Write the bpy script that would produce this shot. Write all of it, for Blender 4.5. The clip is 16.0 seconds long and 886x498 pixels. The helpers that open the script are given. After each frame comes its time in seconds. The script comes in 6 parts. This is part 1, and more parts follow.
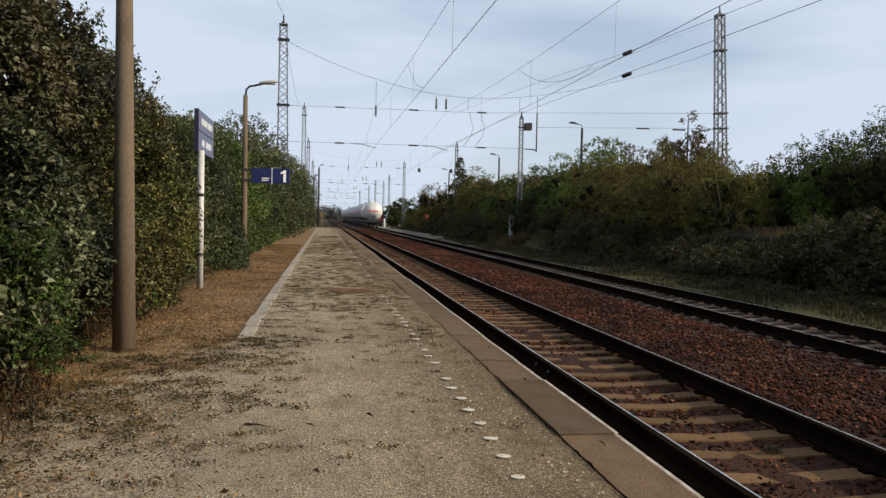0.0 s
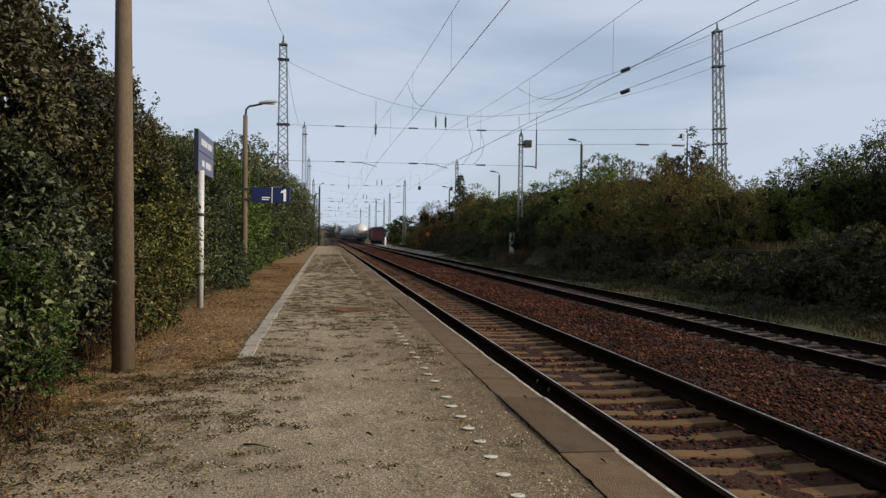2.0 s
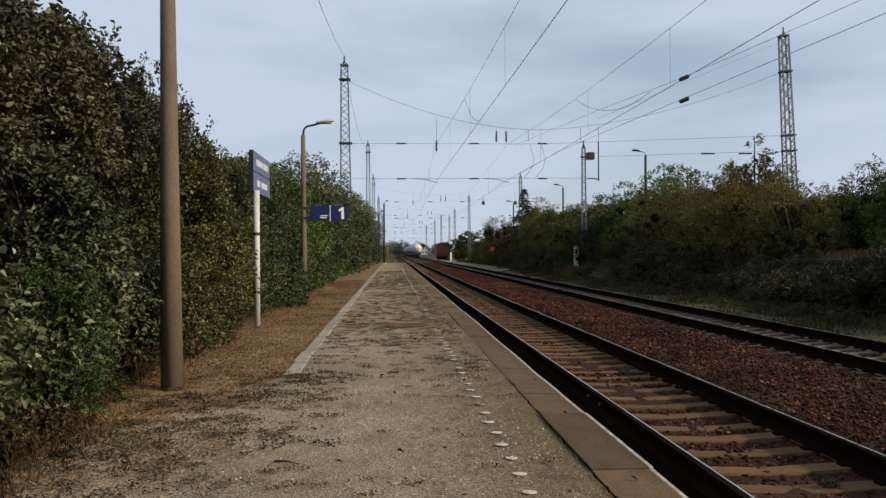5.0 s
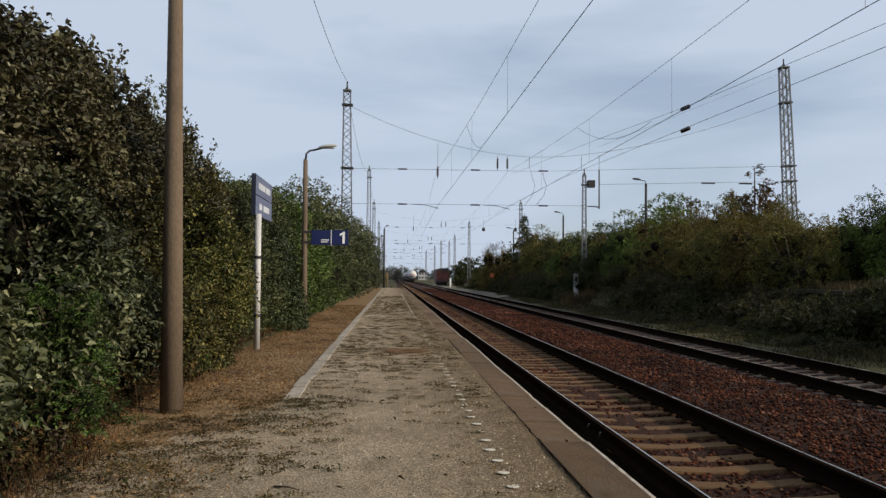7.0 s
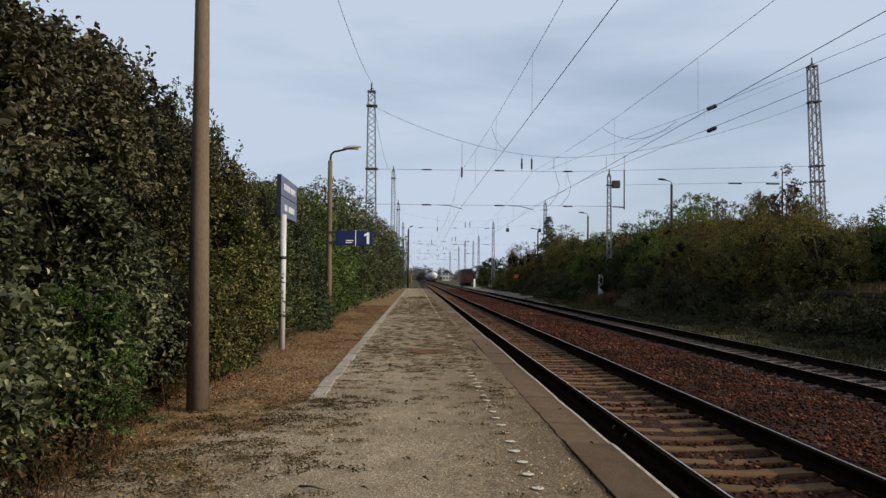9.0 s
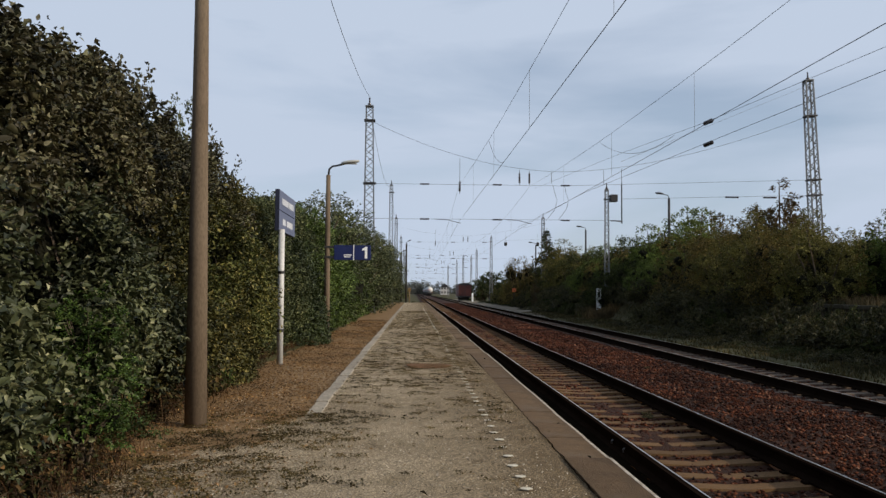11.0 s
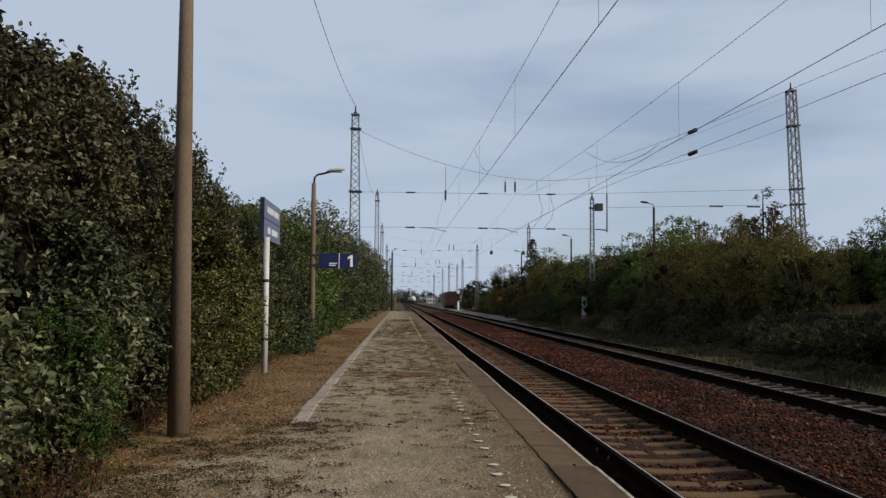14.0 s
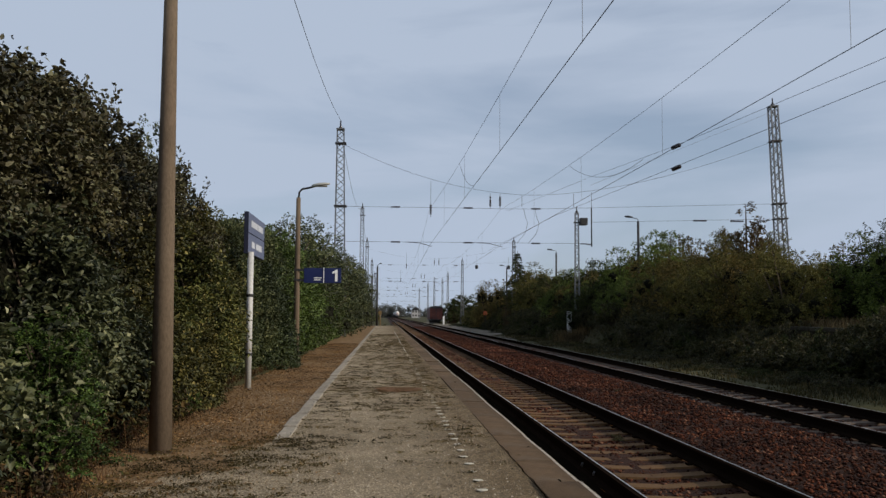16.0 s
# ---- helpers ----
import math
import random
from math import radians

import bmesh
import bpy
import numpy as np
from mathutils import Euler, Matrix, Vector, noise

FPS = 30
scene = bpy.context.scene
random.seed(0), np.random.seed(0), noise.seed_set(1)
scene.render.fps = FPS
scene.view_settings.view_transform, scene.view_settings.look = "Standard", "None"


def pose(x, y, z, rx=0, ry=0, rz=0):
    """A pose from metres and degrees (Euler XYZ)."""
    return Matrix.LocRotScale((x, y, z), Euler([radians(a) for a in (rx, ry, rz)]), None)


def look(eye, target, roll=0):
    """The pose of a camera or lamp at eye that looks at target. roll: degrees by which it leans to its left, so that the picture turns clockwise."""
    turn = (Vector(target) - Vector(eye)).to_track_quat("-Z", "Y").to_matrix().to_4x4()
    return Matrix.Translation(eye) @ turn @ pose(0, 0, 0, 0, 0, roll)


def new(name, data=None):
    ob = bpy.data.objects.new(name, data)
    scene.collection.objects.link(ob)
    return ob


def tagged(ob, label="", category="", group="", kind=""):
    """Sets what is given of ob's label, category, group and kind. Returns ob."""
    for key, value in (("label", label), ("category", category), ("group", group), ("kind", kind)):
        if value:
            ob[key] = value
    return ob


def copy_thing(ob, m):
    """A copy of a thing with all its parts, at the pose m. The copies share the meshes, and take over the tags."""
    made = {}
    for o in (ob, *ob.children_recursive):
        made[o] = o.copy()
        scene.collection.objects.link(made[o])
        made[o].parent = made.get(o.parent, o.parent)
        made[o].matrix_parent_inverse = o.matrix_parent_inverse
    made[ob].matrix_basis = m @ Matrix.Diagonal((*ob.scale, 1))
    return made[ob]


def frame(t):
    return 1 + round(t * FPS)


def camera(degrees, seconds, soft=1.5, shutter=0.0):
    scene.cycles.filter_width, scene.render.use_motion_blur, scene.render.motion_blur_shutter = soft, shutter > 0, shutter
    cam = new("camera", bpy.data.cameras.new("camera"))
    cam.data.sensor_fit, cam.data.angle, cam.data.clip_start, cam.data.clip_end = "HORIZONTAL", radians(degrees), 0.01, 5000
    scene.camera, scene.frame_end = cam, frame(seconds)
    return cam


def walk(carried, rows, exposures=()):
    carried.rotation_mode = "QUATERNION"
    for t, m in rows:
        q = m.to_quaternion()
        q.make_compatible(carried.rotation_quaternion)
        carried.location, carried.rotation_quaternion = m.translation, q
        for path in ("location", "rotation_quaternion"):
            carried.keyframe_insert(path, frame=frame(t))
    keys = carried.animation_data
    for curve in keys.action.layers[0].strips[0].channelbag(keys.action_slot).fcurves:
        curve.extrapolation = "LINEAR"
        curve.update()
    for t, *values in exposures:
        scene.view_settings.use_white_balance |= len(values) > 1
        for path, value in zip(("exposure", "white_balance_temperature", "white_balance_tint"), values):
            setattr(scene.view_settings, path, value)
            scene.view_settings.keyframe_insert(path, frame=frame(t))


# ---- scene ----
cam = camera(54.7, 16.0, soft=1.42)
EXPOSURES = [(0, 0.10, 6500, 10), (1, -0.05, 6450, 10), (2.2, -0.11, 6400, 10), (3, 0.09, 6500, 10), (5.5, -0.15, 6350, 10), (9, -0.14, 6300, 10), (12.5, -0.24, 6250, 10), (16, -0.42, 6150, 10)]
PATH = [
    (0, (-0.209, 0.68, 1.245), (0.066, 2.66, 1.176), 1.2),
    (0.5, (-0.207, 0.67, 1.245), (0.058, 2.651, 1.179), 1.1),
    (1, (-0.204, 0.664, 1.249), (0.059, 2.646, 1.192), 1.0),
    (1.5, (-0.205, 0.692, 1.241), (0.063, 2.673, 1.197), 0.8),
    (2, (-0.192, 0.677, 1.247), (0.08, 2.658, 1.219), 0.7),
    (2.5, (-0.018, 0.656, 1.238), (0.19, 2.645, 1.235), 0.7),
    (3, (0.129, 0.692, 1.238), (0.238, 2.689, 1.231), -0.6),
    (5.5, (0.037, 0.686, 1.245), (0.16, 2.682, 1.265), -0.2),
    (6, (0.035, 0.693, 1.245), (0.16, 2.688, 1.287), 0.1),
    (6.5, (0.032, 0.687, 1.243), (0.158, 2.682, 1.303), 0.2),
    (7, (0.025, 0.687, 1.245), (0.143, 2.682, 1.312), 0.4),
    (7.5, (0.025, 0.694, 1.244), (0.131, 2.69, 1.315), 0.4),
    (8, (0.028, 0.693, 1.245), (0.127, 2.689, 1.314), 0.5),
    (8.5, (0.02, 0.687, 1.244), (0.1, 2.685, 1.311), 0.5),
    (9, (0.021, 0.692, 1.245), (0.083, 2.69, 1.313), 0.5),
    (11.5, (0.021, 0.659, 1.249), (0.091, 2.655, 1.358), 0.3),
    (12, (0.022, 0.677, 1.244), (0.097, 2.672, 1.358), 0.2),
    (12.5, (0.027, 0.672, 1.243), (0.106, 2.667, 1.36), 0.3),
    (13, (0.021, 0.666, 1.245), (0.106, 2.661, 1.365), 0.3),
    (13.5, (0.021, 0.664, 1.247), (0.112, 2.658, 1.369), 0.4),
    (14, (0.029, 0.671, 1.246), (0.128, 2.664, 1.367), 0.4),
    (14.5, (0.031, 0.665, 1.25), (0.141, 2.658, 1.376), 0.4),
    (15, (0.037, 0.698, 1.25), (0.16, 2.69, 1.384), 0.3),
    (15.5, (0.029, 0.67, 1.25), (0.156, 2.66, 1.394), 0.4),
    (16, (0.036, 0.685, 1.247), (0.169, 2.675, 1.402), 0.3),
]
walk(cam, [(t, look(eye, target, roll)) for t, eye, target, roll in PATH], exposures=EXPOSURES)


# ---- light ----
def make_world():
    w = bpy.data.worlds.new("sky")
    scene.world = w
    w.use_nodes = True
    nt = w.node_tree
    nt.nodes.clear()
    out = nt.nodes.new("ShaderNodeOutputWorld")
    bg = nt.nodes.new("ShaderNodeBackground")
    sky = nt.nodes.new("ShaderNodeTexSky")
    sky.sky_type = 'NISHITA'
    sky.sun_disc = False
    sky.sun_elevation = radians(SUN_ELEV)
    sky.sun_rotation = radians(SUN_ROT)
    sky.dust_density = 1.0
    sky.air_density = 1.0
    sky.ozone_density = 2.0
    co = nt.nodes.new("ShaderNodeTexCoord")
    mp = nt.nodes.new("ShaderNodeMapping")
    mp.inputs["Scale"].default_value = (1.0, 1.0, 4.2)
    mp.inputs["Location"].default_value = (1.15, 0.4, 0.2)
    n1 = nt.nodes.new("ShaderNodeTexNoise")
    n1.inputs["Scale"].default_value = 1.9
    n1.inputs["Detail"].default_value = 7.0
    n1.inputs["Roughness"].default_value = 0.5
    n1.inputs["Distortion"].default_value = 0.35
    rp = nt.nodes.new("ShaderNodeValToRGB")
    rp.color_ramp.elements[0].position = 0.35
    rp.color_ramp.elements[0].color = (CLOUD_MIN,) * 3 + (1,)
    rp.color_ramp.elements[1].position = 0.55
    rp.color_ramp.elements[1].color = (CLOUD_MAX,) * 3 + (1,)
    mix = nt.nodes.new("ShaderNodeMix")
    mix.data_type = 'RGBA'
    mix.inputs["B"].default_value = CLOUD
    L = nt.links.new
    L(co.outputs["Generated"], mp.inputs["Vector"])
    L(mp.outputs["Vector"], n1.inputs["Vector"])
    L(n1.outputs["Fac"], rp.inputs["Fac"])
    L(rp.outputs["Color"], mix.inputs["Factor"])
    L(sky.outputs["Color"], mix.inputs["A"])
    L(mix.outputs["Result"], bg.inputs["Color"])
    bg.inputs["Strength"].default_value = SKY
    L(bg.outputs["Background"], out.inputs["Surface"])


SUN_ELEV, SUN_AZ = 25.0, 114.0      # azimuth clockwise from the way ahead (+y)
SUN_ROT = SUN_AZ
SKY = 0.115
CLOUD = (5.34, 6.04, 7.14, 1)
CLOUD_MIN, CLOUD_MAX = 0.50, 1.0
make_world()
sun = new("sun", bpy.data.lights.new("sun", "SUN"))
sun.data.energy = 5.0
sun.data.angle = radians(1.5)
sun.data.color = (1.0, 0.86, 0.67)
sx, sy = math.sin(radians(SUN_AZ)), math.cos(radians(SUN_AZ))
ce, se = math.cos(radians(SUN_ELEV)), math.sin(radians(SUN_ELEV))
sun.matrix_world = look((sx * ce * 50, sy * ce * 50, se * 50), (0, 0, 0))


# ---- materials ----
def shader(name):
    m = bpy.data.materials.new(name)
    m.use_nodes = True
    nt = m.node_tree
    return m, nt, nt.nodes["Principled BSDF"]


def ramp(nt, stops):
    r = nt.nodes.new("ShaderNodeValToRGB")
    el = r.color_ramp.elements
    while len(el) < len(stops):
        el.new(0.5)
    for e, (p, c) in zip(el, stops):
        e.position = p
        e.color = (*c, 1)
    return r


def mix_rgb(nt, a, b, fac, mode='MIX'):
    m = nt.nodes.new("ShaderNodeMix")
    m.data_type = 'RGBA'
    m.blend_type = mode
    for sock, v in ((m.inputs["A"], a), (m.inputs["B"], b), (m.inputs["Factor"], fac)):
        if isinstance(v, (tuple, float, int)):
            sock.default_value = (*v, 1) if isinstance(v, tuple) else v
        else:
            nt.links.new(v, sock)
    return m.outputs["Result"]


def noise_tex(nt, scale, detail=4.0, rough=0.55, stretch=None):
    co = nt.nodes.new("ShaderNodeTexCoord")
    n = nt.nodes.new("ShaderNodeTexNoise")
    n.inputs["Scale"].default_value = scale
    n.inputs["Detail"].default_value = detail
    n.inputs["Roughness"].default_value = rough
    if stretch:
        mp = nt.nodes.new("ShaderNodeMapping")
        mp.inputs["Scale"].default_value = stretch
        nt.links.new(co.outputs["Object"], mp.inputs["Vector"])
        nt.links.new(mp.outputs["Vector"], n.inputs["Vector"])
    else:
        nt.links.new(co.outputs["Object"], n.inputs["Vector"])
    return n.outputs["Fac"]


def bump(nt, bsdf, height, strength=0.4, distance=0.01):
    b = nt.nodes.new("ShaderNodeBump")
    b.inputs["Strength"].default_value = strength
    b.inputs["Distance"].default_value = distance
    nt.links.new(height, b.inputs["Height"])
    nt.links.new(b.outputs["Normal"], bsdf.inputs["Normal"])


def surface(name, dark, light, big=0.8, small=25.0, rough=0.85, metal=0.0, relief=0.4, depth=0.01, piece=0.0, stain=None, stretch=None):
    """A worn surface: two scales of colour, fine relief, and (piece) a change of tone from piece to piece."""
    m, nt, b = shader(name)
    f1, f2 = noise_tex(nt, big, 5.0, 0.6, stretch), noise_tex(nt, small, 6.0, 0.65, stretch)
    mid = tuple((p + q) / 2 for p, q in zip(dark, light))
    r1 = ramp(nt, [(0.36, dark), (0.64, light)])
    nt.links.new(f1, r1.inputs["Fac"])
    r2 = ramp(nt, [(0.34, tuple(c * 0.55 for c in mid)), (0.5, mid), (0.68, tuple(min(1, c * 1.4) for c in mid))])
    nt.links.new(f2, r2.inputs["Fac"])
    col = mix_rgb(nt, r1.outputs["Color"], r2.outputs["Color"], 0.5)
    if stain:
        f3 = noise_tex(nt, big * 0.45 + 0.1, 8.0, 0.7)
        r3 = ramp(nt, [(0.52, (0, 0, 0)), (0.66, (1, 1, 1))])
        nt.links.new(f3, r3.inputs["Fac"])
        col = mix_rgb(nt, col, stain, r3.outputs["Color"])
    if piece:
        info = nt.nodes.new("ShaderNodeObjectInfo")
        r4 = ramp(nt, [(0.0, (1 - piece,) * 3), (1.0, (1 + piece * 0.6,) * 3)])
        nt.links.new(info.outputs["Random"], r4.inputs["Fac"])
        col = mix_rgb(nt, col, r4.outputs["Color"], 1.0, 'MULTIPLY')
    nt.links.new(col, b.inputs["Base Color"])
    b.inputs["Roughness"].default_value = rough
    b.inputs["Metallic"].default_value = metal
    if rough > 0.84:
        b.inputs["Specular IOR Level"].default_value = 0.12
    if relief:
        bump(nt, b, f2, relief, depth)
    return m


def island(name, stops, rough=0.6, through_light=0.0, spec=0.35):
    """Leaves, stones: every loose bit takes its own tone."""
    m, nt, b = shader(name)
    g = nt.nodes.new("ShaderNodeNewGeometry")
    r = ramp(nt, stops)
    nt.links.new(g.outputs["Random Per Island"], r.inputs["Fac"])
    f = noise_tex(nt, 0.9, 3.0)
    r2 = ramp(nt, [(0.35, (0.46, 0.48, 0.48)), (0.65, (1.42, 1.36, 1.22))])
    nt.links.new(f, r2.inputs["Fac"])
    col = mix_rgb(nt, r.outputs["Color"], r2.outputs["Color"], 1.0, 'MULTIPLY')
    nt.links.new(col, b.inputs["Base Color"])
    b.inputs["Roughness"].default_value = rough
    b.inputs["Specular IOR Level"].default_value = spec
    if through_light:
        tr = nt.nodes.new("ShaderNodeBsdfTranslucent")
        nt.links.new(col, tr.inputs["Color"])
        ms = nt.nodes.new("ShaderNodeMixShader")
        ms.inputs["Fac"].default_value = through_light
        nt.links.new(b.outputs["BSDF"], ms.inputs[1])
        nt.links.new(tr.outputs["BSDF"], ms.inputs[2])
        nt.links.new(ms.outputs["Shader"], nt.nodes["Material Output"].inputs["Surface"])
    return m


def plain(name, c, rough=0.5, metal=0.0, grain=40.0, amount=0.15):
    return surface(name, tuple(v * (1 - amount) for v in c), tuple(v * (1 + amount) for v in c), 1.5, grain, rough, metal, 0.15, 0.004)


def asphalt():
    m, nt, b = shader("worn_asphalt")
    f1, f2, f3, f4 = noise_tex(nt, 0.55, 6.0, 0.65), noise_tex(nt, 5.5, 5.0, 0.65, (1, 0.55, 1)), noise_tex(nt, 75.0, 3.0, 0.7), noise_tex(nt, 190.0, 2.0, 0.6)
    r1 = ramp(nt, [(0.35, (0.184, 0.145, 0.096)), (0.65, (0.275, 0.224, 0.156))])
    r2 = ramp(nt, [(0.34, (0.74, 0.72, 0.67)), (0.47, (0.97, 0.97, 0.96)), (0.7, (1.12, 1.12, 1.1))])
    r3 = ramp(nt, [(0.34, (0.30, 0.285, 0.26)), (0.5, (0.97, 0.97, 0.97)), (0.67, (2.1, 2.06, 1.98))])
    r4 = ramp(nt, [(0.32, (0.5, 0.5, 0.5)), (0.5, (1.0, 1.0, 1.0)), (0.66, (1.7, 1.7, 1.7))])
    for f, r in ((f1, r1), (f2, r2), (f3, r3), (f4, r4)):
        nt.links.new(f, r.inputs["Fac"])
    col = r1.outputs["Color"]
    for r in (r2, r3, r4):
        col = mix_rgb(nt, col, r.outputs["Color"], 1.0, 'MULTIPLY')
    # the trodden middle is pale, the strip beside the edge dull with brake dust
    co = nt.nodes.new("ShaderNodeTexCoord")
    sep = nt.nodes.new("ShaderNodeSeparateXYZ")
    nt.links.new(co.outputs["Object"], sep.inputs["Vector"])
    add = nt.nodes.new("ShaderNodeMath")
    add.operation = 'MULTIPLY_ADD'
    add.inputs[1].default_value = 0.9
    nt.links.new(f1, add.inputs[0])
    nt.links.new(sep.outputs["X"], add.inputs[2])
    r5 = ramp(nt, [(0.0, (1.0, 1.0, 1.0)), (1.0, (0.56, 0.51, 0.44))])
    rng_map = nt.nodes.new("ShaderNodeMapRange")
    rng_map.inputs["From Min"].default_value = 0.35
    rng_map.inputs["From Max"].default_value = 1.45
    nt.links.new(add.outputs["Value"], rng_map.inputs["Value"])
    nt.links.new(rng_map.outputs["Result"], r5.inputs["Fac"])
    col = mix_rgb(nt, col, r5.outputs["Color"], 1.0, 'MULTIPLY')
    nt.links.new(col, b.inputs["Base Color"])
    b.inputs["Roughness"].default_value = 0.95
    b.inputs["Specular IOR Level"].default_value = 0.1
    bump(nt, b, f3, 0.8, 0.012)
    return m


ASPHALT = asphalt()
EDGE_SLAB = surface("edge_concrete", (0.066, 0.043, 0.025), (0.190, 0.122, 0.066), 2.6, 90.0, 0.9, 0, 0.8, 0.012, piece=0.32, stain=(0.135, 0.105, 0.075))
OLD_WALL = surface("mossy_old_wall", (0.022, 0.020, 0.013), (0.055, 0.046, 0.030), 1.2, 12.0, 0.95, 0, 0.8, 0.03)
EDGE_LIP = surface("chipped_light_concrete", (0.20, 0.155, 0.11), (0.60, 0.54, 0.46), 14.0, 60.0, 0.9, 0, 0.6, 0.01)
KERB = surface("kerb_concrete", (0.20, 0.172, 0.132), (0.37, 0.33, 0.27), 3.0, 30.0, 0.9, 0, 0.8, 0.012, piece=0.18)
VERGE = surface("leaf_strewn_earth", (0.130, 0.081, 0.038), (0.245, 0.158, 0.080), 1.3, 18.0, 0.95, 0, 0.8, 0.02)
EARTH = surface("grassy_earth", (0.030, 0.029, 0.010), (0.066, 0.060, 0.024), 0.25, 7.0, 0.95, 0, 0.8, 0.04, stain=(0.065, 0.055, 0.036))
GRAVEL = surface("pale_sandy_gravel", (0.10, 0.085, 0.062), (0.20, 0.17, 0.13), 0.5, 14.0, 0.95, 0, 0.8, 0.02, stain=(0.06, 0.055, 0.03))
BALLAST_BED = surface("ballast_bed", (0.020, 0.0095, 0.006), (0.054, 0.026, 0.016), 0.6, 16.0, 1.0, 0, 1.0, 0.05)
STONE = island("ballast_stone", [(0.0, (0.0101, 0.004, 0.0025)), (0.5, (0.0437, 0.0133, 0.007)), (0.88, (0.0918, 0.0314, 0.0158)), (1.0, (0.1568, 0.0855, 0.0581))], 0.95, 0, 0.12)
SLEEPER = surface("sleeper_concrete", (0.080, 0.044, 0.018), (0.160, 0.093, 0.042), 2.0, 30.0, 0.9, 0, 0.5, 0.008, piece=0.3, stain=(0.06, 0.034, 0.02))
SLEEPER_FAR = surface("grey_sleeper_concrete", (0.080, 0.058, 0.042), (0.14, 0.106, 0.080), 2.0, 30.0, 0.9, 0, 0.4, 0.008)
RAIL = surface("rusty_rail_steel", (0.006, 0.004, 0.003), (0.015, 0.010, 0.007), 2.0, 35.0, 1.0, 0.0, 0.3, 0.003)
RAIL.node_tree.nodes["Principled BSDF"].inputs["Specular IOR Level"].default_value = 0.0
# black for the painted shade beside the first rail and for the platform crack
SHADE_AND_CRACK = surface("shade_and_crack_black", (0.004, 0.003, 0.002), (0.009, 0.007, 0.005), 1.5, 25.0, 1.0, 0, 0.8, 0.02)
SHADE_AND_CRACK.node_tree.nodes["Principled BSDF"].inputs["Specular IOR Level"].default_value = 0.0
RAIL_TOP = surface("polished_rail_head", (0.50, 0.48, 0.46), (0.70, 0.68, 0.65), 3.0, 50.0, 0.33, 0.9, 0.05, 0.001)
POLE = surface("spun_concrete_pole", (0.105, 0.077, 0.052), (0.16, 0.122, 0.086), 1.4, 60.0, 0.9, 0, 0.35, 0.004, stain=(0.16, 0.115, 0.085), stretch=(1, 1, 0.35))
GALV = surface("galvanised_steel", (0.10, 0.104, 0.11), (0.17, 0.175, 0.182), 1.2, 30.0, 0.55, 0.35, 0.1, 0.002)
WHITE = surface("white_post_paint", (0.36, 0.355, 0.34), (0.52, 0.515, 0.50), 2.0, 40.0, 0.55, 0, 0.1, 0.003)
DARK = plain("dark_steel", (0.035, 0.033, 0.034), 0.6, 0.4)
WIRE = plain("weathered_copper_wire", (0.075, 0.080, 0.09), 0.6, 0.3)
PORCELAIN = plain("brown_porcelain", (0.030, 0.020, 0.018), 0.25)
BLUE = plain("sign_blue", (0.008, 0.014, 0.075), 0.35)
SIGN_EDGE = plain("navy_sign_edge", (0.006, 0.008, 0.026), 0.6)
BLUE_FADED = plain("faded_sign_blue", (0.075, 0.085, 0.145), 0.45)
SIGN_WHITE = plain("sign_white", (0.78, 0.78, 0.76), 0.45)
SIGN_GREY = plain("faded_sign_white", (0.46, 0.47, 0.50), 0.5)
DOT = surface("worn_white_road_paint", (0.36, 0.32, 0.24), (0.58, 0.54, 0.44), 9.0, 60.0, 0.8, 0, 0.2, 0.003)
RUST_PLATE = surface("rusty_plate", (0.085, 0.042, 0.018), (0.16, 0.082, 0.036), 3.0, 40.0, 0.9, 0, 0.5, 0.006)
ORANGE = plain("orange_board_paint", (0.42, 0.10, 0.03), 0.6)
YELLOW = plain("yellow_marker_paint", (0.20, 0.13, 0.05), 0.6)
LAMP_GREY = plain("lamp_housing_grey", (0.34, 0.34, 0.31), 0.5)
BARK = surface("shrub_bark", (0.05, 0.04, 0.03), (0.11, 0.085, 0.06), 4.0, 40.0, 0.95, 0, 0.6, 0.01)


# ---- building helpers ----
def part(name, bm, material, parent=None, label=""):
    me = bpy.data.meshes.new(name)
    bm.to_mesh(me)
    bm.free()
    me.materials.append(material)
    ob = new(name, me)
    if parent:
        ob.parent = parent
    if label:
        ob["label"] = label
    return ob


def thing(name, place, label, category, group="", kind=""):
    ob = new(name)
    ob.empty_display_size = 0.2
    ob.location = place
    return tagged(ob, label, category, group, kind)


def box(bm, x0, x1, y0, y1, z0, z1, bev=0.0):
    r = bmesh.ops.create_cube(bm, size=1.0)
    for v in r["verts"]:
        v.co = Vector(((x0 + x1) / 2 + v.co.x * (x1 - x0), (y0 + y1) / 2 + v.co.y * (y1 - y0), (z0 + z1) / 2 + v.co.z * (z1 - z0)))
    if bev:
        es = list({e for v in r["verts"] for e in v.link_edges})
        bmesh.ops.bevel(bm, geom=es, offset=bev, segments=2, profile=0.6, affect='EDGES')
    return bm


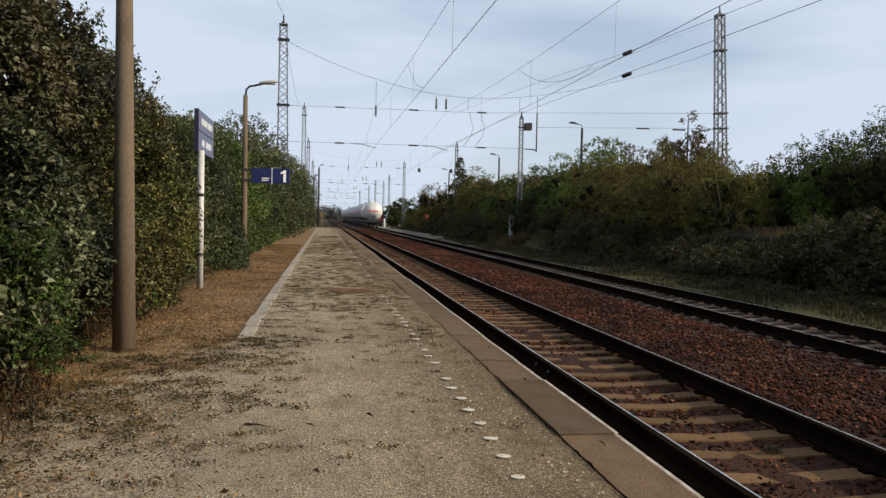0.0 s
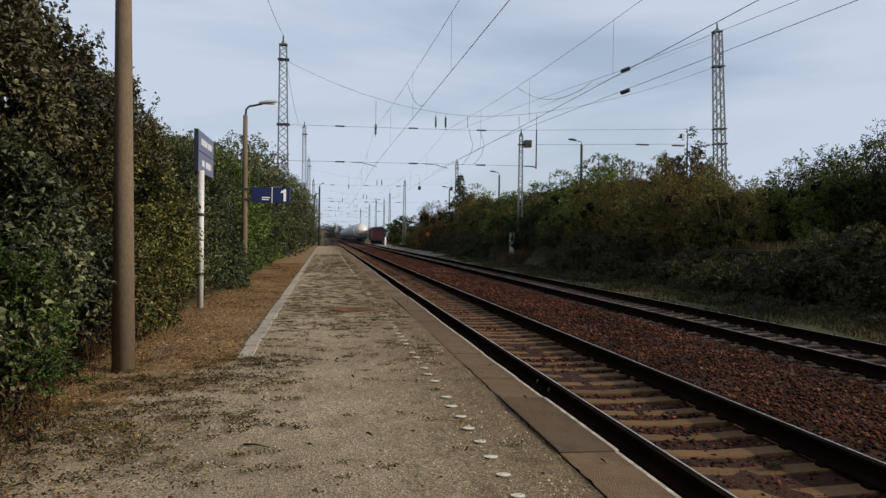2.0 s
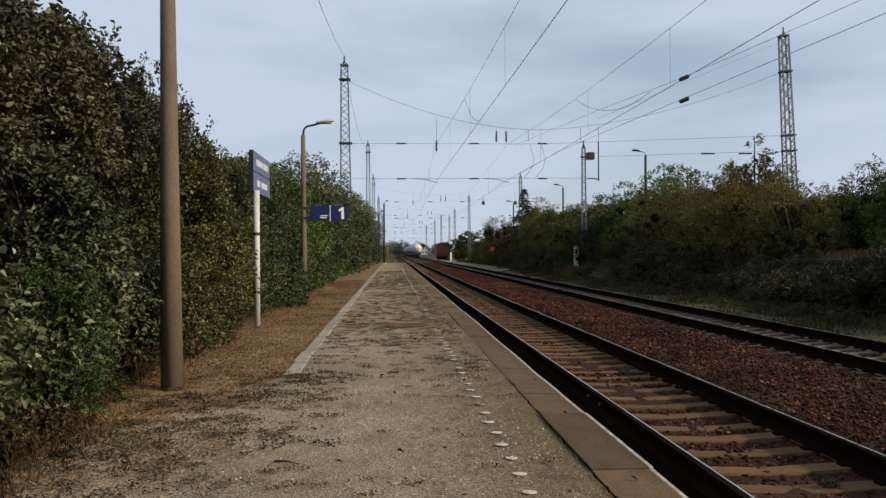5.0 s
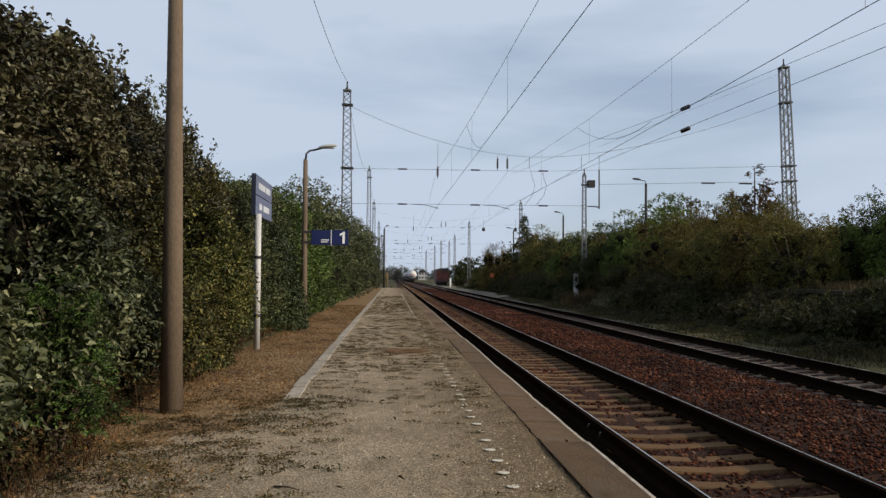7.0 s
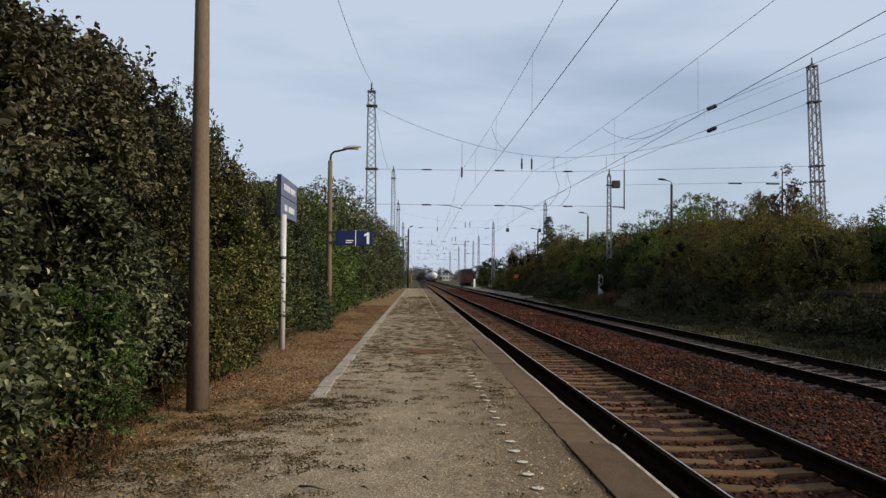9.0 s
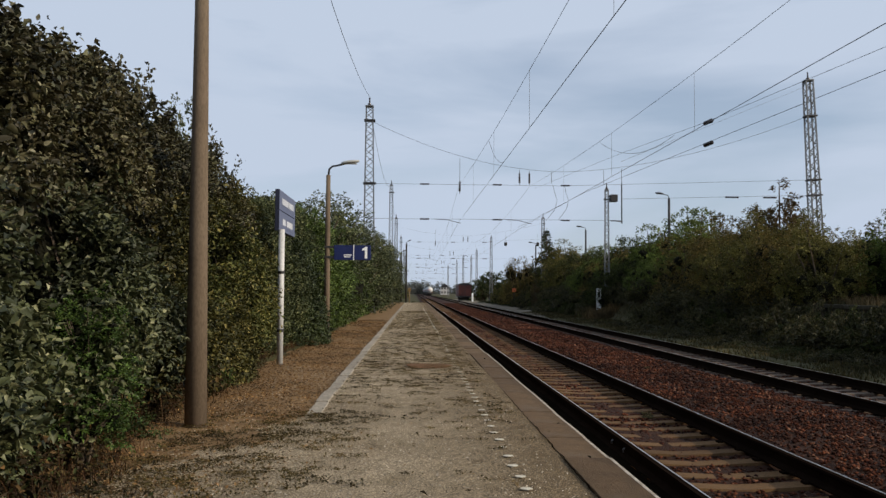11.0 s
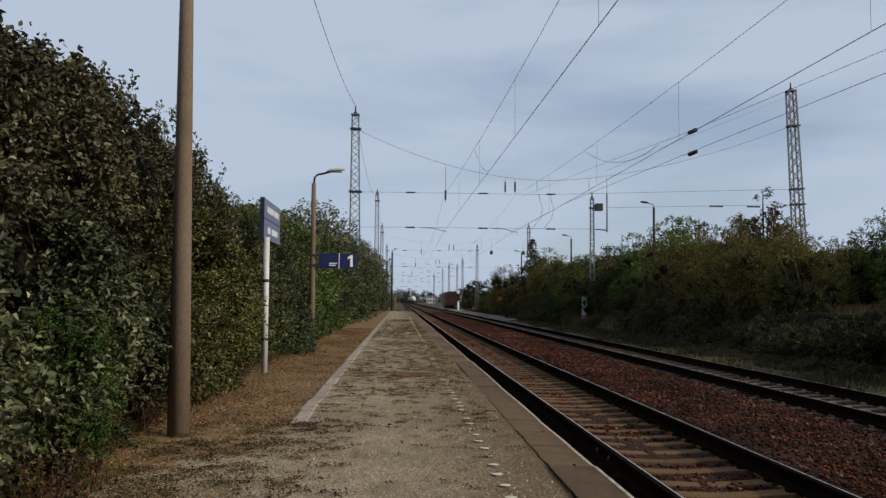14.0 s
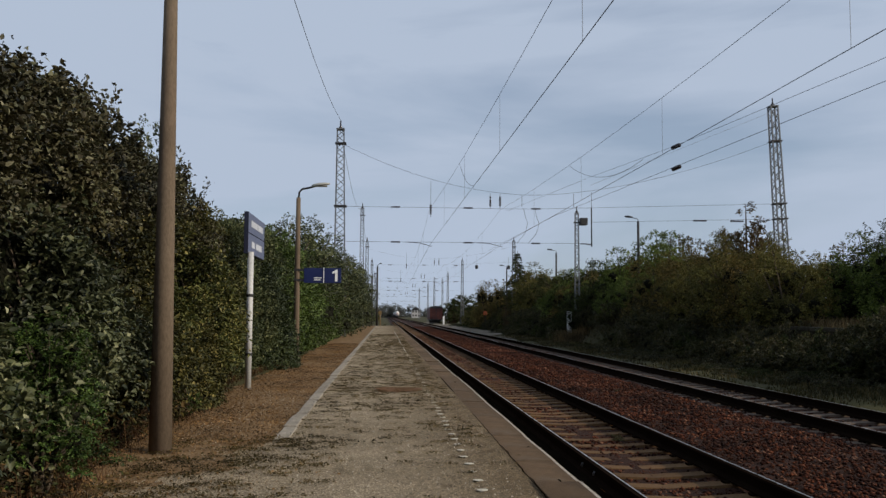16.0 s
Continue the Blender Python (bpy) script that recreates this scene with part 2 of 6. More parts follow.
def tube(bm, pts, radii, n=8, caps=True):
    """A round bar along a line of points."""
    rings = []
    pts = [Vector(p) for p in pts]
    if not isinstance(radii, (list, tuple)):
        radii = [radii] * len(pts)
    for i, p in enumerate(pts):
        d = (pts[min(i + 1, len(pts) - 1)] - pts[max(i - 1, 0)]).normalized()
        q = d.to_track_quat('Z', 'Y')
        rings.append([bm.verts.new(p + q @ Vector((math.cos(a) * radii[i], math.sin(a) * radii[i], 0))) for a in (2 * math.pi * k / n for k in range(n))])
    for a, b in zip(rings, rings[1:]):
        for k in range(n):
            f = bm.faces.new((a[k], a[(k + 1) % n], b[(k + 1) % n], b[k]))
            f.smooth = n > 5
    if caps:
        bm.faces.new(rings[0][::-1])
        bm.faces.new(rings[-1])
    return bm


def mesh_arrays(name, verts, faces, material, parent=None, smooth=False):
    """A mesh from computed arrays; faces is (n, k)."""
    me = bpy.data.meshes.new(name)
    k = faces.shape[1]
    me.vertices.add(len(verts))
    me.vertices.foreach_set("co", np.ascontiguousarray(verts, dtype=np.float32).ravel())
    me.loops.add(faces.size)
    me.loops.foreach_set("vertex_index", np.ascontiguousarray(faces, dtype=np.int32).ravel())
    me.polygons.add(len(faces))
    me.polygons.foreach_set("loop_start", np.arange(0, faces.size, k, dtype=np.int32))
    me.polygons.foreach_set("loop_total", np.full(len(faces), k, dtype=np.int32))
    if smooth:
        me.polygons.foreach_set("use_smooth", np.ones(len(faces), dtype=bool))
    me.update(calc_edges=True)
    me.validate()
    me.materials.append(material)
    ob = new(name, me)
    if parent:
        ob.parent = parent
    return ob


def fractal(x, y, seed=0):
    """Cheap smooth roughness for arrays, about -1 to 1."""
    r = np.random.RandomState(seed)
    s = np.zeros_like(np.asarray(x, dtype=float) + np.asarray(y, dtype=float))
    for k in range(7):
        a, f, p = r.uniform(0, 6.28), 0.6 * 1.55 ** k, r.uniform(0, 6.28)
        s = s + np.sin((np.cos(a) * x + np.sin(a) * y) * f + p + 1.3 * np.sin((np.sin(a) * x - np.cos(a) * y) * f * 0.7 + p)) / 1.35 ** k
    return s / 2.4


def leaves(rng, pos, out, size, spread=0.9, aspect=0.58, fine=False):
    """Folded pointed leaves at pos (n,3), facing about out (n,3)."""
    n = len(pos)
    nrm = out + rng.normal(0, spread, (n, 3))
    nrm /= np.linalg.norm(nrm, axis=1)[:, None] + 1e-9
    t = rng.normal(0, 1, (n, 3)) + np.array([0, 0, -0.5])
    t -= nrm * np.sum(t * nrm, axis=1)[:, None]
    t /= np.linalg.norm(t, axis=1)[:, None] + 1e-9
    b = np.cross(nrm, t)
    s = (size * rng.uniform(0.55, 1.25, n) ** 1.4)[:, None]
    w = s * aspect * 0.5
    v = np.empty((n, 4, 3))
    v[:, 0] = pos - t * s * 0.5
    v[:, 1] = pos + b * w + nrm * s * 0.10 - t * s * 0.08
    v[:, 2] = pos + t * s * 0.5 - nrm * s * 0.10
    v[:, 3] = pos - b * w + nrm * s * 0.10 - t * s * 0.08
    if fine:
        v = np.empty((n, 6, 3))
        for k, (a, c, h) in enumerate(((-0.5, 0, 0), (-0.18, 0.92, 0.10), (0.2, 0.78, 0.06), (0.5, 0, -0.12), (0.2, -0.78, 0.06), (-0.18, -0.92, 0.10))):
            v[:, k] = pos + t * s * a + b * w * c + nrm * s * h
        i = np.arange(n)[:, None] * 6
        f = np.concatenate([i + np.array([q]) for q in ((0, 1, 3), (1, 2, 3), (0, 3, 5), (3, 4, 5))], axis=1).reshape(-1, 3)
        return v.reshape(-1, 3), f
    i = np.arange(n)[:, None] * 4
    f = np.concatenate([i + np.array([[0, 1, 2]]), i + np.array([[0, 2, 3]])], axis=1).reshape(-1, 3)
    return v.reshape(-1, 3), f


# ---- setting: ground, platform, tracks ----
RAIL_Z, R1, R2, R3, R4 = -0.38, 2.38, 3.885, 7.10, 8.605
EDGE_X, JOINT_X, KERB_L, KERB_R = 1.525, 1.165, -1.075, -0.93
PLAT_END = 104.0


def ground_height(x, y):
    x, y = np.broadcast_arrays(np.asarray(x, float), np.asarray(y, float))
    z = np.where((x > 0.5) & (x < 9.6), -0.88, -0.68)
    z = np.where(x > 10.0, -0.68 + 0.12 * np.clip((x - 10) / 2, 0, 1), z)
    fade = np.clip((175 - y) / 30, 0, 1)
    z = np.where(x > 14.4, z + 0.35 * np.clip((x - 14.4) / 0.6, 0, 1) * fade, z)
    z = np.where(x > 14.95, z + 1.12 * np.clip((x - 14.95) / 0.15, 0, 1) * fade, z)
    slope = np.clip(np.abs(y - 30.5) - 4.5, 0, 3) / 3 * fade
    z = np.where((x > 13.45) & (x < 15.0), np.maximum(z, -0.56 + 1.42 * np.clip((x - 13.45) / 1.5, 0, 1) * slope), z)
    left = np.clip((-1.6 - x) / 0.6, 0, 1) * np.clip((PLAT_END + 8 - y) / 8, 0, 1)
    z = z + left * 0.66
    rough = np.where((x > 9.8) | (x < -2.4), 0.10, 0.0) * np.exp(-np.hypot(x, y - 20) / 160.0)
    return z + rough * fractal(x * 0.8, y * 0.8, 3)


def make_ground():
    xs = np.concatenate([[-3000, -1200, -500, -200, -90, -40, -20, -10], np.arange(-6, -1.0, 0.5), [-0.8, 1.3, 4, 7, 9.4], np.arange(9.8, 14.5, 0.6), [14.7, 14.95, 15.1, 15.4], np.arange(16, 30, 0.6), [33, 38, 45, 60, 90, 200, 500, 1200, 3000]])
    ys = np.concatenate([[-1500, -500, -150, -60, -30], np.arange(-12, 130, 0.9), [135, 150, 170, 200, 250, 320, 420, 600, 1000, 2000, 4200]])
    X, Y = np.meshgrid(xs, ys)
    Z = ground_height(X, Y)
    v = np.stack([X, Y, Z], -1).reshape(-1, 3)
    a = (np.arange(len(ys) - 1)[:, None] * len(xs) + np.arange(len(xs) - 1)[None]).ravel()
    f = np.stack([a, a + 1, a + len(xs) + 1, a + len(xs)], 1)
    g = mesh_arrays("ground", v, f, EARTH, smooth=True)
    tagged(g, "uneven ground of dry grass, earth and low bank", "ground", kind="structure")


def rail_bm(x, y0, y1, zt):
    """A flat-bottomed rail."""
    half = [(0.036, 0), (0.036, -0.030), (0.012, -0.045), (0.010, -0.125), (0.030, -0.145), (0.072, -0.155), (0.072, -0.170)]
    prof = half + [(-a, b) for a, b in reversed(half)]
    bm = bmesh.new()
    ys = [y0 + (y1 - y0) * k / 12 for k in range(13)]
    rings = [[bm.verts.new((x + a, y, zt - 0.003 + b)) for a, b in prof] for y in ys]
    for p, q in zip(rings, rings[1:]):
        for k in range(len(prof)):
            bm.faces.new((p[k], p[(k + 1) % len(prof)], q[(k + 1) % len(prof)], q[k]))
    bm.faces.new(rings[0])
    bm.faces.new(rings[-1][::-1])
    bmesh.ops.recalc_face_normals(bm, faces=bm.faces)
    return bm


def sleeper_mesh(material, name):
    bm = bmesh.new()
    n = 9
    rows = []
    for i in range(n):
        x = -1.3 + 2.6 * i / (n - 1)
        dip = 0.035 * math.exp(-(x / 0.45) ** 2)
        end = 0.02 if i in (0, n - 1) else 0.0
        rows.append([bm.verts.new((x, -0.15, -0.22)), bm.verts.new((x, -0.115, -end - dip)), bm.verts.new((x, 0.115, -end - dip)), bm.verts.new((x, 0.15, -0.22))])
    for p, q in zip(rows, rows[1:]):
        for k in range(3):
            bm.faces.new((p[k], q[k], q[k + 1], p[k + 1]))
    bm.faces.new(rows[0])
    bm.faces.new(rows[-1][::-1])
    me = bpy.data.meshes.new(name)
    bm.to_mesh(me)
    bm.free()
    me.materials.append(material)
    return me


def make_track(name, xl, material, y0, y1, label):
    xc = xl + 0.7525
    tr = thing(name, (xc, 0, RAIL_Z - 0.17), label, "railway track", kind="structure")
    for x in (-0.7525, 0.7525):
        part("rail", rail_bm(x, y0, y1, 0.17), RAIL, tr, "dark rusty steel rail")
        part("rail_head", box(bmesh.new(), x + 0.018, x + 0.031, y0, y1, 0.155, 0.1705), RAIL_TOP, tr, "polished running surface")
    if xl < 5:
        for yb in (10.1, 10.65):
            part("rail_bond", tube(bmesh.new(), [(-0.79, yb, 0.10), (-0.80, yb + 0.02, 0.075), (-0.79, yb + 0.05, 0.055)], 0.011, 6), GALV, tr, "small bright bonding clip on the rail web")
    me = sleeper_mesh(material, "sleeper")
    rng = np.random.RandomState(4)
    # the near sleepers singly, the far ones joined
    clip_bm = bmesh.new()
    for x in (-0.7525, 0.7525):
        for s in (-1, 1):
            box(clip_bm, x + s * 0.085 - 0.03, x + s * 0.085 + 0.03, -0.05, 0.05, -0.01, 0.02)
    cme = bpy.data.meshes.new("rail_clip")
    clip_bm.to_mesh(cme)
    clip_bm.free()
    cme.materials.append(RAIL)
    pitch = 0.585
    near = 150
    for i in range(near):
        o = new("sleeper", me)
        o.parent = tr
        o.location = (rng.uniform(-0.02, 0.02), -8.7 + i * pitch + rng.uniform(-0.03, 0.03), -0.012 + rng.uniform(-0.012, 0.006))
        o.rotation_euler = (0, 0, rng.uniform(-0.012, 0.012))
        if 18 < i < 65:
            c = new("rail_clip", cme)
            c.parent = o
    far = bmesh.new()
    for i in range(250):
        y = -8.7 + (near + i) * pitch
        box(far, -1.3, 1.3, y - 0.13, y + 0.13, -0.2, -0.012)
    tagged(part("distant_sleepers", far, material, tr), kind="stuff")
    return tr


def make_ballast():
    xs = np.array([1.3, 1.7, 2.0, 2.3, 2.7, 3.13, 3.6, 3.95, 4.3, 4.6, 5.0, 5.5, 6.0, 6.4, 6.8, 7.2, 7.6, 7.85, 8.2, 8.6, 9.0, 9.4, 9.9, 10.5])
    zs = np.array([-.74, -.72, -.70, -.62, -.585, -.585, -.585, -.575, -.55, -.53, -.53, -.54, -.53, -.53, -.55, -.58, -.585, -.585, -.585, -.58, -.57, -.60, -.66, -.74])
    ys = np.concatenate([np.arange(-10, 60, 0.5), np.arange(60, 200, 5), [220, 260, 320, 420, 560, 800]])
    X, Y = np.meshgrid(xs, ys)
    Z = zs[None, :] + 0.018 * fractal(X * 3, Y * 3, 5) - 0.02
    v = np.stack([X, Y, Z], -1).reshape(-1, 3)
    a = (np.arange(len(ys) - 1)[:, None] * len(xs) + np.arange(len(xs) - 1)[None]).ravel()
    f = np.stack([a, a + 1, a + len(xs) + 1, a + len(xs)], 1)
    tagged(mesh_arrays("ballast", v, f, BALLAST_BED, smooth=True), "bed of brown stained crushed stone under the tracks", "ballast", kind="structure")
    # black strip that paints the rail's shade between platform and first rail
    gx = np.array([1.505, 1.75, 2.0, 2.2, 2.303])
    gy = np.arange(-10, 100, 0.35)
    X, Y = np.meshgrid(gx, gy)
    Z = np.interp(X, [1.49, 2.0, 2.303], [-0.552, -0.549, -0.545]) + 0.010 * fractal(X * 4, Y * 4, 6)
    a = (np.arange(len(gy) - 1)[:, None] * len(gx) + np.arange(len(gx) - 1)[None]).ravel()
    g = mesh_arrays("shade_strip", np.stack([X, Y, Z], -1).reshape(-1, 3), np.stack([a, a + 1, a + len(gx) + 1, a + len(gx)], 1), SHADE_AND_CRACK, smooth=True)
    tagged(g, "black strip painting the rail's shade over the sleeper ends beside the platform", "ballast", kind="structure")
    # loose stones
    rng = np.random.RandomState(8)
    n = 120000
    y = np.where(np.arange(n) < 80000, 3.5 + 46 * rng.uniform(0, 1, n) ** 1.7, 40 + 95 * rng.uniform(0, 1, n) ** 1.5)
    y = np.where(np.arange(n) % 9 == 0, rng.uniform(-9, 4, n), y)
    x = rng.uniform(2.3, 10.0, n)
    keep = (np.abs(x - R1) > 0.09) & (np.abs(x - R2) > 0.09) & (np.abs(x - R3) > 0.09) & (np.abs(x - R4) > 0.09)
    on = ((np.abs(x - 3.1325) < 1.25) | (np.abs(x - 7.8525) < 1.25)) & (np.abs(((y - 3.0) / 0.585 + 0.5) % 1.0 - 0.5) < 0.2)
    keep &= ~(on & (rng.uniform(0, 1, n) > 0.30))
    x, y = x[keep], y[keep]
    n = len(x)
    z = np.interp(x, xs, zs) + rng.uniform(-0.012, 0.012, n) - np.where((np.abs(x - 3.1325) < 1.25) | (np.abs(x - 7.8525) < 1.25), 0.022, 0.0)
    s = rng.uniform(0.012, 0.027, n) * (1 + y / 60)
    base = np.array([(1, 0, 0), (-1, 0, 0), (0, 1, 0), (0, -1, 0), (0, 0, 1), (0, 0, -1)], float)
    v = base[None] * rng.uniform(0.6, 1.25, (n, 6, 1)) * np.array([1.35, 1.05, 0.7])
    v += rng.normal(0, 0.22, (n, 6, 3))
    ang = rng.uniform(0, 6.28, n)
    c, sn = np.cos(ang)[:, None], np.sin(ang)[:, None]
    v = np.stack([v[..., 0] * c - v[..., 1] * sn, v[..., 0] * sn + v[..., 1] * c, v[..., 2]], -1) * s[:, None, None]
    v += np.stack([x, y, z], -1)[:, None]
    tri = np.array([(0, 2, 4), (2, 1, 4), (1, 3, 4), (3, 0, 4), (2, 0, 5), (1, 2, 5), (3, 1, 5), (0, 3, 5)])
    f = (np.arange(n)[:, None, None] * 6 + tri[None]).reshape(-1, 3)
    tagged(mesh_arrays("ballast_stones", v.reshape(-1, 3), f, STONE), "loose crushed stones, brown with brake dust", "ballast", kind="stuff")


def make_platform():
    pf = thing("platform", (0, 0, 0), "low station platform of worn grey asphalt with concrete edge slabs", "platform", kind="structure")
    # asphalt surface with a faint unevenness
    left = np.linspace(-2.6, KERB_L + 0.01, 24)
    xs = np.concatenate([left, np.linspace(KERB_R, JOINT_X + 0.002, 9)])
    ys = np.concatenate([[-40, -20], np.arange(-8, 2, 0.14), np.arange(2, 12, 0.09), np.arange(12, 40, 0.5), np.arange(40, PLAT_END + 0.1, 4)])
    X, Y = np.meshgrid(xs, ys)
    Z = 0.006 * fractal(X * 1.2, Y * 1.2, 11) + np.where(X < -1.05, 0.012 * fractal(X * 3, Y * 3, 12), 0) - 0.006
    v = np.stack([X, Y, Z], -1).reshape(-1, 3)
    nx = len(xs)
    a = (np.arange(len(ys) - 1)[:, None] * nx + np.arange(nx - 1)[None]).ravel()
    cx = (a % nx)
    f = np.stack([a, a + 1, a + nx + 1, a + nx], 1)
    mid_y = ys[a // nx]
    mid_x = xs[cx]
    rough = 0.45 * fractal(mid_x * 2.0, mid_y * 1.5, 71) + 0.3 * fractal(mid_x * 7, mid_y * 6, 72)
    bound = np.interp(mid_y, [-8, 6, 8, 9.3, 9.6], [-2.1, -1.95, -1.6, -1.25, 5]) + rough * np.where(mid_y < 9.5, 0.8, 0)
    earth = (cx < 23) & (mid_x < bound)
    mesh_arrays("verge", v, f[earth], VERGE, pf, True)["label"] = "brown verge strewn with dead leaves"
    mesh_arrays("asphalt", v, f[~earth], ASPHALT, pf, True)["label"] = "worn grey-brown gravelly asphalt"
    part("platform_body", box(bmesh.new(), -2.6, EDGE_X - 0.03, -40, PLAT_END, -0.9, -0.06), EDGE_SLAB, pf)
    # edge slabs, one by one
    rng = np.random.RandomState(2)
    meshes = []
    for k in range(3):
        bm = box(bmesh.new(), JOINT_X + 0.004, EDGE_X - 0.022, 0.003, 0.997, -0.09, 0.0, 0.004)
        me = bpy.data.meshes.new("edge_slab")
        bm.to_mesh(me)
        bm.free()
        me.materials.append(EDGE_SLAB)
        meshes.append(me)
    lip = box(bmesh.new(), EDGE_X - 0.022, EDGE_X + 0.004, 0.004, 0.996, -0.09, -0.001, 0.005)
    lme = bpy.data.meshes.new("chipped_lip")
    lip.to_mesh(lme)
    lip.free()
    lme.materials.append(EDGE_LIP)
    # slabs of uneven length
    joints = [-7.9 + 1.675 * k for k in range(8)] + [5.5, 7.18, 8.16, 8.97]
    while joints[-1] < PLAT_END - 2:
        joints.append(joints[-1] + rng.choice([0.82, 1.0, 1.65, 1.7]))
    for i, (ja, jb) in enumerate(zip(joints, joints[1:])):
        o = new("edge_slab", meshes[i % 3])
        o.parent = pf
        o.location = (rng.uniform(-0.003, 0.004), ja, rng.uniform(-0.006, 0.003))
        o.scale = (1, jb - ja, 1)
        o.rotation_euler = (rng.uniform(-0.004, 0.004), rng.uniform(-0.006, 0.006), rng.uniform(-0.004, 0.004))
        l = new("lip", lme)
        l.parent = o
        l["label"] = "chipped light concrete rim"
    bm = bmesh.new()
    y, x = 2.0, JOINT_X - 0.004
    prev = None
    while y < 10.8:
        w = rng.uniform(0.002, 0.0075) * (1 if y < 9 else 0.6)
        pair = (bm.verts.new((x - w, y, 0.0035)), bm.verts.new((x + w, y, 0.0035)))
        if prev:
            bm.faces.new((prev[0], prev[1], pair[1], pair[0]))
        prev = pair
        x = JOINT_X - 0.004 + rng.uniform(-0.012, 0.012)
        y += rng.uniform(0.05, 0.16)
    part("crack", bm, SHADE_AND_CRACK, pf, "dark ragged crack beside the edge slabs")
    # kerb stones
    bm = box(bmesh.new(), KERB_L, KERB_R, 0.004, 0.996, -0.12, 0.014, 0.008)
    kme = bpy.data.meshes.new("kerb_stone")
    bm.to_mesh(kme)
    bm.free()
    kme.materials.append(KERB)
    for i in range(94):
        o = new("kerb_stone", kme)
        o.parent = pf
        o.location = (rng.uniform(-0.006, 0.006), 9.42 + i, rng.uniform(-0.008, 0.006))
        o.rotation_euler = (0, 0, rng.uniform(-0.006, 0.006))
    # painted white dots, then the worn line
    bm = bmesh.new()
    ring = [bm.verts.new((0.038 * math.cos(a) * (1 + 0.05 * math.sin(3 * a)), 0.036 * math.sin(a), 0)) for a in (2 * math.pi * k / 14 for k in range(14))]
    top = bmesh.ops.extrude_face_region(bm, geom=[bm.faces.new(ring)])
    for e in top["geom"]:
        if isinstance(e, bmesh.types.BMVert):
            e.co.z += 0.004
    dme = bpy.data.meshes.new("painted_dot")
    bm.to_mesh(dme)
    bm.free()
    dme.materials.append(DOT)
    y = 1.785
    while y < 34:
        if y < 15 or rng.uniform() < 0.55:
            o = new("painted_dot", dme)
            o.parent = pf
            o.location = (0.75 + rng.uniform(-0.008, 0.008), y, 0.0)
            o.scale = (rng.uniform(0.9, 1.1), rng.uniform(0.85, 1.1), 1)
            if y > 12:
                o.scale.y = rng.uniform(0.5, 0.9)
        y += 0.366
    for k in range(12):
        y = 30 + k * 3.1
        part("worn_line", box(bmesh.new(), 0.73, 0.765, y, y + 2.2 + rng.uniform(0, .8), -0.004, 0.002), DOT, pf)
    return pf


make_ground()


def old_platform():
    t = thing("old_platform_edge", (15.0, 0, 0), "overgrown concrete edge of a disused platform", "platform edge", kind="structure")
    rng = np.random.RandomState(9)
    for i in range(70):
        y = 18 + i * 2.0
        z = 0.92 + rng.uniform(-0.03, 0.03)
        part("edge_slab", box(bmesh.new(), -0.12, 0.5, y + 0.01, y + 1.97, z - 0.14, z, 0.02), OLD_WALL, t)
    part("retaining_wall", box(bmesh.new(), -0.02, 0.3, 18, 158, -0.8, 0.79), OLD_WALL, t, "dark stained retaining wall")


old_platform()
make_track("track_1", R1, SLEEPER, -30, 700, "railway track on brown stained concrete sleepers beside the platform")
make_track("track_2", R3, SLEEPER_FAR, -30, 700, "railway track on grey concrete sleepers beyond the first")
make_ballast()
make_platform()


# ---- lineside things ----
def cobra_head(bm_arm, h, reach, z_rise=0.12):
    pts = [(0, 0, h - 0.28), (0.02, 0, h - 0.10), (0.10, 0, h - 0.02), (0.22, 0, h + 0.0), (reach * 0.55, 0, h + 0.05)]
    tube(bm_arm, pts, 0.026, 8)


def lamp_post(name, x, y, h, r0, r1, label, facing=0.0, reach=0.62, head=True, mat=None):
    big = 1.5 if mat else 1.0
    t = thing(name, (x, y, 0), label, "street lamp", "platform lamps")
    t.rotation_euler = (0, 0, facing)
    part("pole", tube(bmesh.new(), [(0, 0, -0.1), (0, 0, h * 0.33), (0, 0, h * 0.66), (0, 0, h - 0.25)], [r0, r0 + (r1 - r0) * .35, r0 + (r1 - r0) * .67, r1], 20), mat or POLE, t)
    bm = bmesh.new()
    cobra_head(bm, h, reach)
    part("arm", bm, DARK, t, "bent dark steel arm")
    bm = bmesh.new()
    n = 7
    prev = None
    for i in range(n):
        u = i / (n - 1)
        w = big * 0.05 + big * 0.085 * math.sin(math.pi * min(1, u * 0.85 + 0.12))
        hh = big * 0.03 + big * 0.04 * math.sin(math.pi * min(1, u * 0.8 + 0.15))
        cx, cz = reach * 0.45 + u * (reach * 0.62), h + 0.045 + u * 0.07
        ringv = [bm.verts.new((cx, w * math.cos(a), cz + hh * (math.sin(a) if math.sin(a) > 0 else 0.35 * math.sin(a)))) for a in (2 * math.pi * k / 12 for k in range(12))]
        if prev:
            for k in range(12):
                f = bm.faces.new((prev[k], prev[(k + 1) % 12], ringv[(k + 1) % 12], ringv[k]))
                f.smooth = True
        else:
            bm.faces.new(ringv[::-1])
        prev = ringv
    bm.faces.new(prev)
    hd = part("lamp_head", bm, mat or LAMP_GREY, t, "dark lamp housing" if mat else "grey lamp housing")
    part("lens", box(bmesh.new(), reach * 0.62, reach * 0.98, -0.07, 0.07, h + 0.045, h + 0.075, 0.01), LAMP_GREY, hd)
    return t


